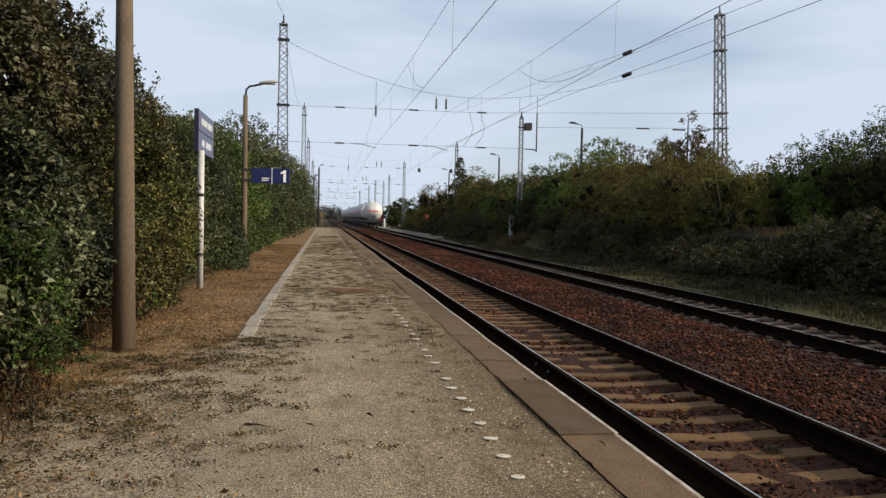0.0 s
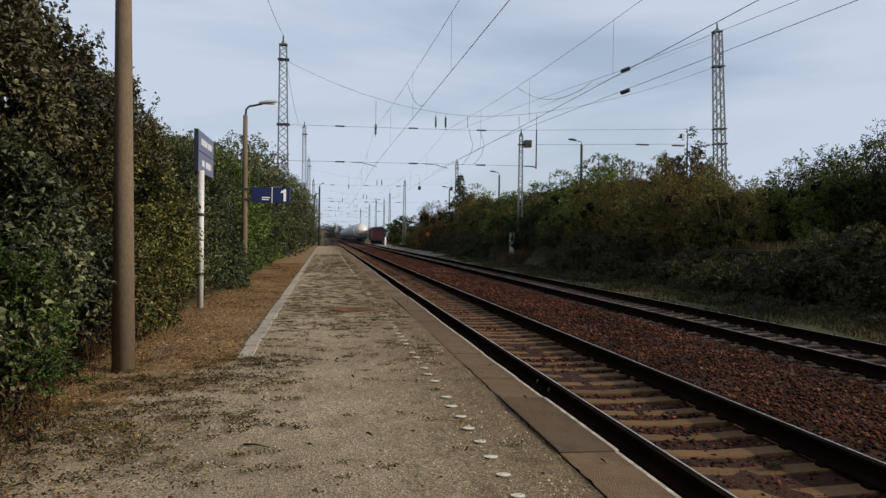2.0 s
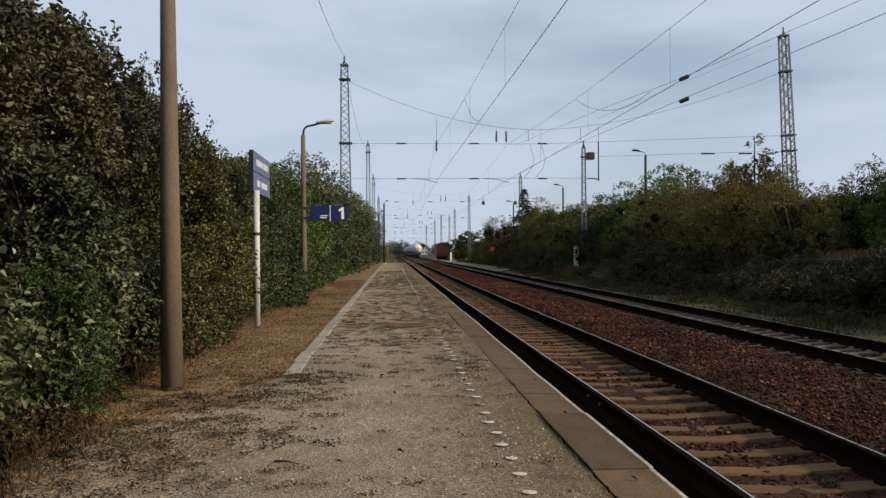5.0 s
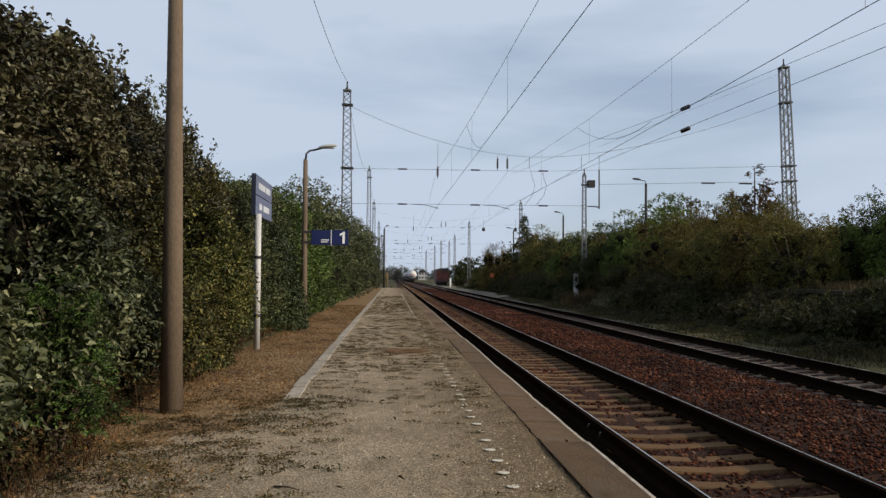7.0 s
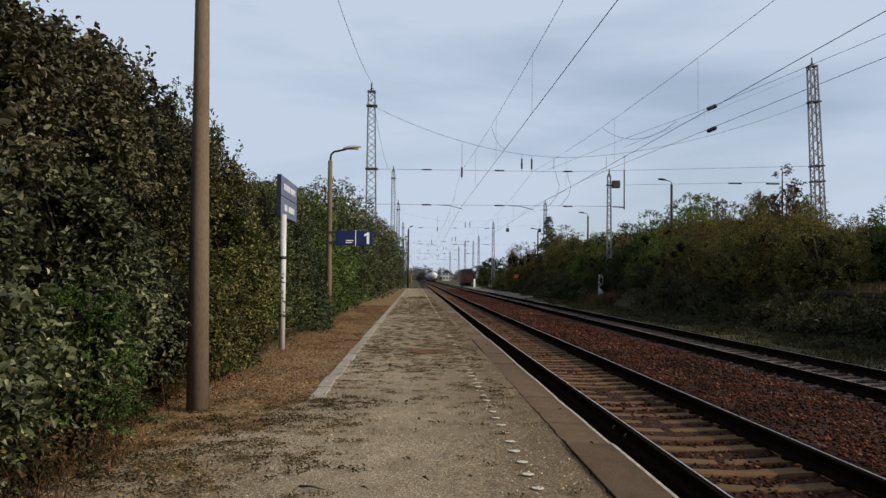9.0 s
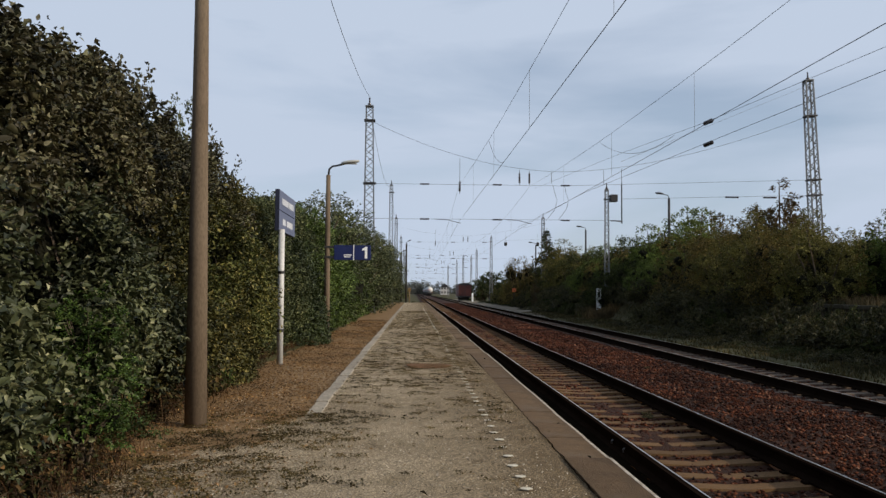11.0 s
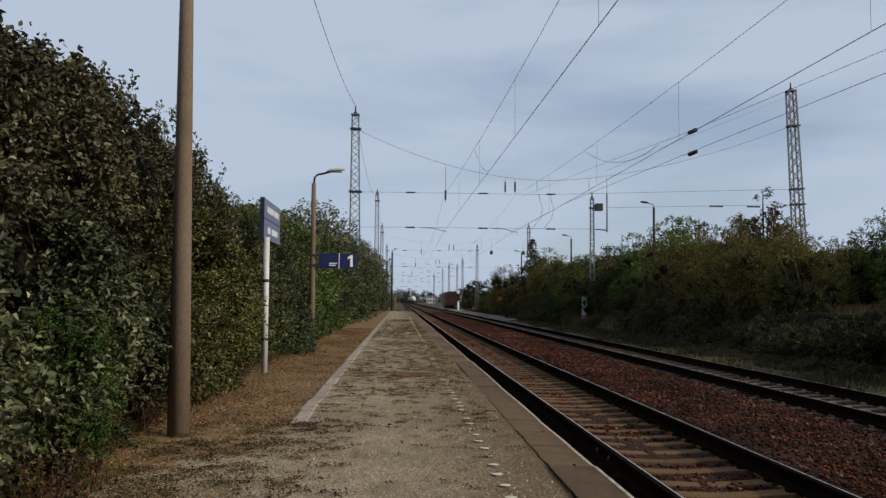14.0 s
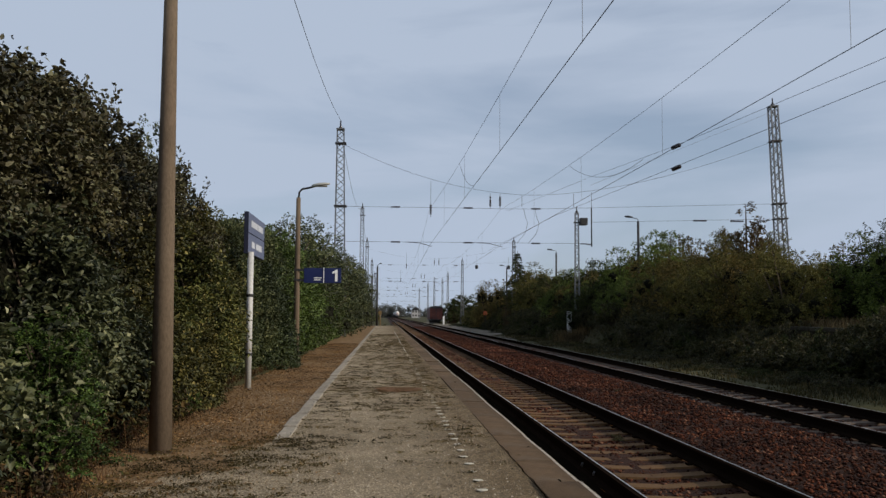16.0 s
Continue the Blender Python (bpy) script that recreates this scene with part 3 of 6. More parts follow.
def lattice_mast(name, x, y, z0, z1, w0, w1, label, arms=(), lean=0.0, thick=1.0):
    t = thing(name, (x, y, z0), label, "lattice mast", "overhead line masts")
    h = z1 - z0
    t.rotation_euler = (0, radians(lean), 0)

    def corner(k, z):
        w = (w0 + (w1 - w0) * z / h) / 2
        return Vector((w * (-1, 1, 1, -1)[k], w * (-1, -1, 1, 1)[k], z))
    for k in range(4):
        part("leg", tube(bmesh.new(), [corner(k, 0), corner(k, h)], 0.036 * thick, 4), GALV, t)
    zs = [0.0]
    while zs[-1] < h:
        zs.append(zs[-1] + (w0 + (w1 - w0) * zs[-1] / h) * 0.85)
    zs = [z * h / zs[-1] for z in zs]
    for k in range(4):
        bm = bmesh.new()
        j = (k + 1) % 4
        for i, (a, b) in enumerate(zip(zs, zs[1:])):
            p, q = (k, j) if i % 2 else (j, k)
            tube(bm, [corner(p, a), corner(q, b)], 0.020 * thick, 4, False)
        part("lattice", bm, GALV, t)
    part("cap", box(bmesh.new(), -w1 * .62, w1 * .62, -w1 * .62, w1 * .62, h - 0.02, h + 0.06, 0.01), GALV, t)
    part("spike", tube(bmesh.new(), [(0, 0, h), (0, 0, h + 0.18), (0, 0, h + 0.22), (0, 0, h + 0.55)], [0.09, 0.11, 0.05, 0.04], 8), PORCELAIN, t)
    for za in arms:
        w = (w0 + (w1 - w0) * (za - z0) / h) / 2
        bm = box(bmesh.new(), -w - 0.10, w + 0.14, -w - 0.04, w + 0.04, za - z0 - 0.045, za - z0 + 0.045, 0.01)
        part("clamp_collar", bm, DARK, t)
    return t


def wire(name, pts, label, r=0.009, group="overhead wires"):
    c = part(name, tube(bmesh.new(), pts, r, 5), WIRE)
    tagged(c, label, "wire", group)
    return c


def sag(a, b, drop, n=14):
    a, b = Vector(a), Vector(b)
    return [a.lerp(b, k / n) - Vector((0, 0, drop * 4 * (k / n) * (1 - k / n))) for k in range(n + 1)]


def insulator_bm(bm, p, q, r=0.06, sheds=6):
    p, q = Vector(p), Vector(q)
    pts, rad = [], []
    for k in range(sheds * 2 + 1):
        pts.append(p.lerp(q, k / (sheds * 2)))
        rad.append(r if k % 2 else r * 0.5)
    tube(bm, pts, rad, 8)
    return bm


SPAN_Y = 52.2


def headspan(y, xl, xr, zl, zr, label, fine=True, far=1.0):
    """Cross-track support wires between two masts: a sagging head wire, two cross wires, droppers and insulators."""
    t = thing("headspan", (0, y, 0), label, "overhead line", "headspans")
    low = 8.62
    xm = 8.9 if fine else 6.0
    def head(x):
        if x < xm:
            return low + (zl - low) * ((xm - x) / (xm - xl)) ** 1.9
        return low + (zr - low) * ((x - xm) / (xr - xm)) ** 1.7
    r = 0.010 * far if fine else 0.006 * far
    pts = [(xl + (xr - xl) * k / 30, 0, head(xl + (xr - xl) * k / 30)) for k in range(31)]
    part("head_wire", tube(bmesh.new(), pts, r, 5), WIRE, t)
    part("upper_cross_wire", tube(bmesh.new(), [(xl, 0, 7.78), (xm, 0, 7.76), (xr, 0, 8.3)], r, 5), WIRE, t)
    part("lower_cross_wire", tube(bmesh.new(), [(xl, 0, 5.66), (12.6 if fine else xr, 0, 5.68)], r, 5), WIRE, t)
    if fine:
        part("outer_cross_wire", tube(bmesh.new(), [(12.6, 0, 7.0), (xr, 0, 7.35)], r, 5), WIRE, t)
        part("drop_rod", tube(bmesh.new(), [(12.6, 0, 5.5), (12.6, 0, 7.9)], 0.04 * far, 6), DARK, t)
        part("drop_hook", tube(bmesh.new(), [(12.6, 0, 5.6), (12.2, 0, 5.66), (11.9, 0, 5.66)], 0.035 * far, 6), DARK, t)
    for x in (0.6, 5.0, 9.15):
        for z in (7.78, 5.66):
            part("insulator", insulator_bm(bmesh.new(), (x - 0.28, 0, z), (x + 0.28, 0, z), 0.06 * far), PORCELAIN, t)
    for x in (19.4, 21.75) if fine else ():
        part("insulator", insulator_bm(bmesh.new(), (x - 0.42, 0, 7.18), (x + 0.42, 0, 7.18), 0.065 * far), PORCELAIN, t)
    for x, z0, z1 in ((2.72, 7.2, 9.35), (6.35, 7.75, 8.7), (6.95, 7.75, 8.66), (8.3, 7.9, 8.6), (11.5, 7.9, 8.72), (12.6, 7.6, 8.85)):
        if x > 7 and not fine:
            continue
        part("hanger", tube(bmesh.new(), [(x, 0, z0), (x, 0, z1)], 0.014 * far, 5), WIRE, t)
        if x < 7:
            part("insulator", insulator_bm(bmesh.new(), (x, 0, z0 + 0.15), (x, 0, z0 + 0.75), 0.075 * far), PORCELAIN, t)
    # loops between the cross wires
    for xa in (8.4, 9.1) if fine else ():
        part("loop_wire", tube(bmesh.new(), [(xa, 0, 7.8), (xa + 0.1, 0, 7.3), (xa + 0.25, 0, 6.9), (xa - 0.1 + 0.2, 0, 6.3), (xa - 0.4, 0, 5.66)], 0.012 * far, 5), WIRE, t)
    for xc in (2.8, 7.1):
        part("steady_arm", tube(bmesh.new(), [(xc - 1.6, 0, 5.66), (xc - 0.8, 0, 5.62), (xc, 0, 5.42)], 0.018 * far, 5), DARK, t)
    return t


def make_overhead():
    ml = lattice_mast("lattice_mast", -2.70, SPAN_Y, -0.1, 12.45, 0.72, 0.40, "tall grey steel lattice mast standing in the hedge", (11.6, 7.78), -0.35)
    mr = lattice_mast("lattice_mast", 24.75, SPAN_Y, 0.6, 14.45, 0.66, 0.44, "tall grey steel lattice mast behind the bushes", (12.25, 8.3, 7.35), -2.2, 1.45)
    headspan(SPAN_Y, -2.7, 24.3, 11.6, 12.3, "steel headspan wires with dark insulators across the tracks")
    for y, xr, k in ((112, 16.8, 0.9), (153, 13.7, 0.95), (201, 14.6, 1.0), (269, 13.3, 1.1)):
        headspan(y, -2.5, xr, 9.9, 10.4, "distant headspan wires across the tracks", False, k)
    for x, y, h, th in ((-2.4, 88, 12.1, 1.0), (-2.4, 112, 10.8, 1.1), (-2.4, 153, 10.8, 1.2), (-2.5, 201, 10.9, 1.3), (-2.5, 235, 10.9, 1.4), (16.8, 112, 11.0, 1.1), (13.7, 153, 11.0, 1.2), (14.6, 201, 11.0, 1.3), (15.6, 235, 11.0, 1.4), (13.2, 232, 11.0, 1.4), (13.3, 269, 11.0, 1.5), (12.6, 320, 11.0, 1.6), (14.8, 66, 9.2, 0.8)):
        lattice_mast("lattice_mast", x, y, float(ground_height(x, y)) - 0.2, h, 0.36 if y < 70 else 0.52, 0.24 if y < 70 else 0.30, "distant grey lattice mast beside the tracks", (h - 0.7,), 0, th)
    bx = part("switch_box", box(bmesh.new(), 15.05, 15.6, 65.7, 66.3, 8.3, 8.85, 0.03), DARK)
    tagged(bx, "dark box mounted on a lattice mast", "switch box")
    for x, z in ((11.9, 7.6), (16.1, 7.6)):
        w = part("tension_weight", tube(bmesh.new(), [(x, 112, z - 0.25), (x, 112, z - 0.2), (x, 112, z + 0.2), (x, 112, z + 0.25)], [0.1, 0.2, 0.2, 0.1], 12), DARK)
        tagged(w, "dark round weight hanging in the overhead line", "weight", "line weights")
        wire("hanger_wire", [(x, 112, z + 0.2), (x, 112, 9.0)], "thin hanger of a line weight", 0.012)
    # running wires
    def messenger(stag, spans, z_hi=7.72, z_lo=7.0):
        pts = []
        for a, b in zip(spans, spans[1:]):
            seg = sag((stag(a), a, z_hi), (stag(b), b, z_hi), z_hi - z_lo, 12)
            pts += seg if not pts else seg[1:]
        return pts
    spans = [-14, SPAN_Y, 112, 153, 201, 235, 269, 380]
    for x, nm in ((2.67, "over the platform track"), (6.98, "over the second track")):
        def stag(y, x=x):
            return float(np.interp(y, [-14, SPAN_Y, 112, 153, 380], [x + 0.64, x, x + 0.5, x + 0.1, x + 0.4]))
        wire("contact_wire", [(stag(y), y, 5.5) for y in (-14, SPAN_Y, 112, 153, 380)], "dark contact wire " + nm, 0.008)
        m = messenger(stag, spans)
        wire("messenger_wire", m, "dark messenger wire " + nm, 0.006)
        for y in (4.5, 13.5, 22.5, 31.5, 41.0, 63, 76, 90, 104):
            z = min(m, key=lambda p: abs(p.y - y)).z
            lo, hi = max((p for p in m if p.y <= y), key=lambda p: p.y), min((p for p in m if p.y > y), key=lambda p: p.y)
            z = lo.lerp(hi, (y - lo.y) / (hi.y - lo.y)).z
            wire("dropper", [(stag(y), y, 5.5), (stag(y), y, z)], "thin dropper between messenger and contact wire", 0.0042, "droppers")
    # third pair of wires closing in on the second track
    a3, b3 = Vector((10.45, -2, 5.5)), Vector((7.25, 37, 5.55))
    wire("contact_wire", [a3, b3, (7.2, 60, 5.8)], "dark contact wire running in from the side", 0.0068)
    wire("messenger_wire", [(10.45, -2, 5.75), (9.0, 15.6, 5.95), (8.3, 24.6, 6.15), (7.66, 32, 6.45), (7.3, SPAN_Y, 7.6)], "dark messenger wire running in from the side", 0.0055)
    for p, q, in (((8.37, 24.3, 6.14), (8.33, 24.85, 6.15)), ((8.37, 24.3, 5.52), (8.33, 24.85, 5.52))):
        tagged(part("section_insulator", insulator_bm(bmesh.new(), p, q, 0.065, 5), PORCELAIN), "dark ribbed insulator in a side wire", "insulator", "section insulators")
    wire("jumper_wire", sag((2.86, 33.4, 7.1), (2.9, 28.5, 5.52), 0.25), "slack jumper between two wires", 0.007)
    wire("jumper_wire", sag((7.15, 33.4, 7.1), (8.1, 27.0, 6.2), 0.5), "slack jumper between two wires", 0.007)
    wire("feeder_wire", sag((-2.75, -14, 12.6), (-2.72, SPAN_Y, 12.95), 2.4, 20), "dark feeder wire along the mast tops", 0.011)
    wire("feeder_wire", sag((-2.6, SPAN_Y, 11.6), (-2.6, 88, 12.0), 1.0), "dark feeder wire along the mast tops", 0.011)
    wire("feeder_wire", sag((-2.4, 88, 12.0), (-2.4, 112, 10.8), 0.8), "dark feeder wire along the mast tops", 0.014)
    wire("stay_wire", [(24.3, SPAN_Y, 14.2), (7.9, 33, 6.3)], "thin stay wire from a mast", 0.006)


def make_signs():
    # station name sign, two boards on one white post, seen from the end
    s = thing("station_sign", (-2.28, 15.55, 0), "blue station name sign of two boards on a white post", "sign")
    bm = tube(bmesh.new(), [(0, 0, -0.05), (0, 0, 2.32)], 0.054, 14)
    part("post", bm, WHITE, s, "white painted steel post")
    for zz in (0.55, 1.55):
        part("post_band", tube(bmesh.new(), [(0, 0, zz), (0, 0, zz + 0.05)], 0.062, 14), DARK, s)
    part("back_frame", box(bmesh.new(), -0.10, -0.06, -0.10, 1.86, 2.29, 3.01, 0.006), SIGN_EDGE, s, "dark navy box frame")
    for z0, z1, bars in ((2.30, 2.645, ((0.30, 0.62), (0.78, 1.50))), (2.66, 3.005, ((0.20, 0.95), (1.0, 1.62)))):
        b = part("board", box(bmesh.new(), -0.06, -0.034, -0.09, 1.85, z0, z1, 0.004), BLUE_FADED, s, "faded blue enamel board")
        part("rim", box(bmesh.new(), -0.105, -0.032, -0.115, -0.088, z0 - 0.004, z1 + 0.004, 0.003), SIGN_EDGE, b)
        for y0, y1 in bars:
            part("lettering_bar", box(bmesh.new(), -0.036, -0.030, y0, y1, z0 + 0.115, z0 + 0.225), SIGN_GREY, b, "pale unreadable lettering")
    # lamp post with the platform number board
    lamp_post("street_lamp", -2.22, 22.75, 4.5, 0.085, 0.055, "tapering concrete lamp post with a grey lamp head", 0.0, 0.74)
    t = thing("platform_sign", (-2.13, 22.70, 0), "dark blue platform number board with a white figure one", "sign")
    part("panel", box(bmesh.new(), 0.09, 0.585, -0.03, 0.03, 2.06, 2.44, 0.005), BLUE, t)
    part("panel", box(bmesh.new(), 0.60, 1.03, -0.03, 0.03, 2.06, 2.44, 0.005), BLUE, t)
    part("divider", box(bmesh.new(), 0.583, 0.602, -0.034, 0.03, 2.05, 2.45), SIGN_WHITE, t)
    part("bracket", box(bmesh.new(), -0.16, 0.10, -0.02, 0.02, 2.36, 2.42), DARK, t)
    part("bracket", box(bmesh.new(), -0.16, 0.10, -0.02, 0.02, 2.10, 2.16), DARK, t)
    bm = bmesh.new()
    outline = [(0.0, 0.0), (0.066, 0.0), (0.066, 0.30), (0.012, 0.30), (-0.022, 0.268), (-0.066, 0.248), (-0.066, 0.198), (-0.03, 0.208), (0.0, 0.226)]
    top = bmesh.ops.extrude_face_region(bm, geom=[bm.faces.new([bm.verts.new((0.875 + px, -0.029, 2.10 + pz)) for px, pz in outline])])
    for e in top["geom"]:
        if isinstance(e, bmesh.types.BMVert):
            e.co.y -= 0.006
    bmesh.ops.recalc_face_normals(bm, faces=bm.faces)
    fo = part("figure", bm, SIGN_WHITE, t)
    fo["label"] = "white figure 1"
    for z, w in ((2.175, 0.20), (2.125, 0.17)):
        part("lettering_bar", box(bmesh.new(), 0.34, 0.34 + w, -0.034, -0.029, z, z + 0.025), SIGN_WHITE, t, "small white unreadable lettering")
    # near pole
    lamp_post("street_lamp", -2.005, 8.79, 5.4, 0.104, 0.052, "thick tapering concrete lamp post beside the hedge", 0.0).rotation_euler = (0, radians(-0.35), 0)
    # further platform lamps
    for x, y, h in ((-0.95, 103.0, 6.4), (-1.6, 106.0, 5.3)):
        lamp_post("street_lamp", x, y, h + 0.9, 0.12, 0.10, "dark lamp post at the far part of the platform", 0.0, 0.5, True, DARK)
    for x, y, z in ((18.0, 60.5, 8.25), (17.6, 88.0, 8.0), (16.0, 113.0, 7.8)):
        zg = float(ground_height(x, y))
        p = lamp_post("street_lamp", x, y, z - zg, 0.10, 0.085, "dark lamp post with a flat head behind the bushes", math.pi, 0.9, True, DARK)
        p.location.z = zg
    # marker at the platform end
    m = thing("end_marker", (-0.55, 101.0, 0), "yellow marker board on a post at the platform end", "sign")
    part("post", tube(bmesh.new(), [(0, 0, -0.1), (0, 0, 1.75)], 0.06, 8), YELLOW, m)
    part("board", box(bmesh.new(), -0.16, 0.16, -0.1, -0.06, 1.3, 1.75, 0.01), YELLOW, m)
    # white marker stone on the bank
    zx = float(ground_height(13.3, 62))
    st = thing("marker_stone", (13.3, 62, zx), "white painted marker post with a dark mark beside the track", "marker post")
    zb, zt = -0.2, 1.62 - zx
    part("body", box(bmesh.new(), -0.165, 0.165, -0.12, 0.12, zb, zt, 0.05), SIGN_WHITE, st)
    part("mark", box(bmesh.new(), -0.09, 0.09, -0.125, -0.119, zt - 0.62, zt - 0.25), DARK, st, "dark unreadable mark")
    for x, y, hh in ((11.9, 175.0, 1.7),):
        ms = thing("marker_stone", (x, y, float(ground_height(x, y))), "small white marker post beside the second track", "marker post")
        part("body", box(bmesh.new(), -0.16, 0.16, -0.12, 0.12, -0.1, hh, 0.05), SIGN_WHITE, ms)
    om = thing("marker_board", (12.8, 110.0, float(ground_height(12.8, 110.0))), "orange marker board on a short post among bushes", "sign")
    part("post", tube(bmesh.new(), [(0, 0, -0.1), (0, 0, 2.3)], 0.05, 8), DARK, om)
    part("board", box(bmesh.new(), -0.24, 0.24, -0.08, -0.05, 1.9, 2.4, 0.02), ORANGE, om)
    # patch in the platform
    bm = bmesh.new()
    ring = []
    for k in range(28):
        a = 2 * math.pi * k / 28
        sq = 1 / max(abs(math.cos(a)), abs(math.sin(a)))
        w = 1 + 0.10 * math.sin(3 * a + 1) + 0.07 * math.sin(7 * a)
        ring.append(bm.verts.new((0.26 + 0.36 * min(sq, 1.2) * math.cos(a) * w, 15.2 + 0.42 * min(sq, 1.2) * math.sin(a) * w, 0.009)))
    top = bmesh.ops.extrude_face_region(bm, geom=[bm.faces.new(ring)])
    for e in top["geom"]:
        if isinstance(e, bmesh.types.BMVert):
            e.co.z += 0.003
    pt = part("cover_plate", bm, RUST_PLATE)
    tagged(pt, "brown rusty cover plate set in the asphalt", "cover plate")


make_overhead()
make_signs()


# ---- plants ----
def foliage(name, stops, tl=0.24, rough=0.6, spec=0.25):
    return island(name, stops, rough, tl, spec)


LEAF_DARK = foliage("dark_brownish_leaf", [(0, (0.0193, 0.017, 0.0072)), (0.35, (0.0435, 0.0364, 0.0156)), (0.7, (0.0701, 0.0658, 0.0311)), (0.93, (0.1063, 0.1081, 0.0599)), (1, (0.2292, 0.2116, 0.1436))], 0.16, 0.6, 0.28)
LEAF_GREEN = foliage("green_leaf", [(0, (0.03, 0.0467, 0.0116)), (0.5, (0.0634, 0.1, 0.0216)), (0.85, (0.1034, 0.1501, 0.0351)), (1, (0.1667, 0.2084, 0.07))])
LEAF_YELLOW = foliage("yellow_green_leaf", [(0, (0.0305, 0.0388, 0.0098)), (0.5, (0.0762, 0.0867, 0.023)), (0.85, (0.1449, 0.142, 0.0393)), (1, (0.2744, 0.2389, 0.0902))])
LEAF_GREY = foliage("grey_green_leaf", [(0, (0.0227, 0.0309, 0.0126)), (0.5, (0.0567, 0.0728, 0.0294)), (1, (0.1663, 0.1784, 0.0882))])
LEAF_RUST = foliage("rust_leaf", [(0, (0.0404, 0.0259, 0.0103)), (0.5, (0.0808, 0.0486, 0.0171)), (1, (0.1346, 0.0972, 0.0385))])
LEAF_RED = foliage("autumn_red_leaf", [(0, (0.16, 0.05, 0.02)), (1, (0.34, 0.12, 0.04))])
LEAF_OLIVE = foliage("olive_leaf", [(0, (0.0214, 0.0228, 0.0069)), (0.4, (0.052, 0.0528, 0.0152)), (0.8, (0.0948, 0.0885, 0.0249)), (1, (0.214, 0.1784, 0.0622))])
LEAF_LOWER = foliage("glossy_grey_green_leaf", [(0, (0.0186, 0.0246, 0.0091)), (0.5, (0.0513, 0.0605, 0.0256)), (0.85, (0.099, 0.1098, 0.053)), (0.96, (0.1515, 0.157, 0.0823)), (1, (0.3029, 0.3027, 0.1828))], 0.16, 0.55, 0.32)
LEAF_SHRUB = foliage("deep_green_leaf", [(0, (0.012, 0.020, 0.006)), (0.5, (0.030, 0.046, 0.014)), (1, (0.085, 0.105, 0.04))], 0.2, 0.5, 0.35)
LEAF_FRESH = foliage("fresh_elder_leaf", [(0, (0.0216, 0.0407, 0.0076)), (0.5, (0.0458, 0.0862, 0.0152)), (1, (0.1076, 0.1642, 0.0372))])
# distance haze is put into this pale grey leaf colour
LEAF_FAR = foliage("haze_painted_leaf", [(0, (0.10, 0.11, 0.11)), (1, (0.18, 0.19, 0.19))], 0.1, 0.9, 0.1)
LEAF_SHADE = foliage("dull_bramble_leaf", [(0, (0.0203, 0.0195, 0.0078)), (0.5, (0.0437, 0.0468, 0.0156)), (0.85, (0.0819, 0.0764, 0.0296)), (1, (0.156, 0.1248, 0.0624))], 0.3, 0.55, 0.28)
BANK_OLIVE = foliage("bank_olive_leaf", [(0, (0.0446, 0.0386, 0.0121)), (0.4, (0.0948, 0.0792, 0.0242)), (0.8, (0.1562, 0.1219, 0.0363)), (1, (0.2669, 0.1788, 0.0576))], 0.26, 0.7, 0.15)
BANK_GREEN = foliage("bank_green_leaf", [(0, (0.0431, 0.061, 0.0147)), (0.5, (0.0912, 0.1276, 0.0262)), (1, (0.1813, 0.2198, 0.0523))], 0.26, 0.7, 0.15)
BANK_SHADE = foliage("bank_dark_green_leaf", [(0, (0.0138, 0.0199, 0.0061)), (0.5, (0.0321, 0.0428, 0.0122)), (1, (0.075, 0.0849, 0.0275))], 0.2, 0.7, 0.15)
BANK_YELLOW = foliage("bank_yellow_leaf", [(0, (0.0514, 0.0512, 0.0145)), (0.5, (0.1007, 0.0983, 0.0258)), (1, (0.194, 0.1722, 0.0517))], 0.26, 0.7, 0.15)
# near-black, the shade between leaves put into a core's colour
CORE = surface("shade_core", (0.006, 0.006, 0.003), (0.014, 0.014, 0.007), 2.0, 14.0, 0.95, 0, 1.0, 0.08)
LITTER = island("dead_leaf", [(0, (0.0575, 0.0333, 0.0138)), (0.5, (0.1437, 0.0782, 0.031)), (0.85, (0.253, 0.1437, 0.0575)), (1, (0.391, 0.253, 0.1265))], 0.8, 0.1, 0.2)
LITTER_DARK = island("dark_dead_leaf", [(0, (0.025, 0.019, 0.010)), (0.7, (0.065, 0.047, 0.024)), (1, (0.15, 0.10, 0.05))], 0.85, 0.05, 0.15)
GRASS = island("dry_grass_blade", [(0, (0.0229, 0.0229, 0.0079)), (0.6, (0.0484, 0.044, 0.0158)), (1, (0.1144, 0.0862, 0.0396))], 0.8, 0.2, 0.2)
BRAMBLE = island("bramble_leaf", [(0, (0.02, 0.016, 0.008)), (0.45, (0.045, 0.028, 0.013)), (0.7, (0.035, 0.045, 0.014)), (1, (0.13, 0.075, 0.03))], 0.8, 0.15, 0.2)
MOSS = island("dark_moss", [(0, (0.034, 0.0287, 0.0106)), (0.6, (0.0765, 0.0595, 0.0244)), (1, (0.1487, 0.0999, 0.0425))], 0.9, 0.0, 0.1)
GRIT = island("pale_grit", [(0, (0.10, 0.08, 0.06)), (0.5, (0.26, 0.22, 0.17)), (1, (0.55, 0.50, 0.43))], 0.9, 0, 0.2)
STALK = island("dry_bramble_stalk", [(0, (0.022, 0.012, 0.007)), (0.5, (0.055, 0.028, 0.014)), (0.85, (0.10, 0.055, 0.026)), (1, (0.07, 0.075, 0.025))], 0.85, 0.15, 0.15)
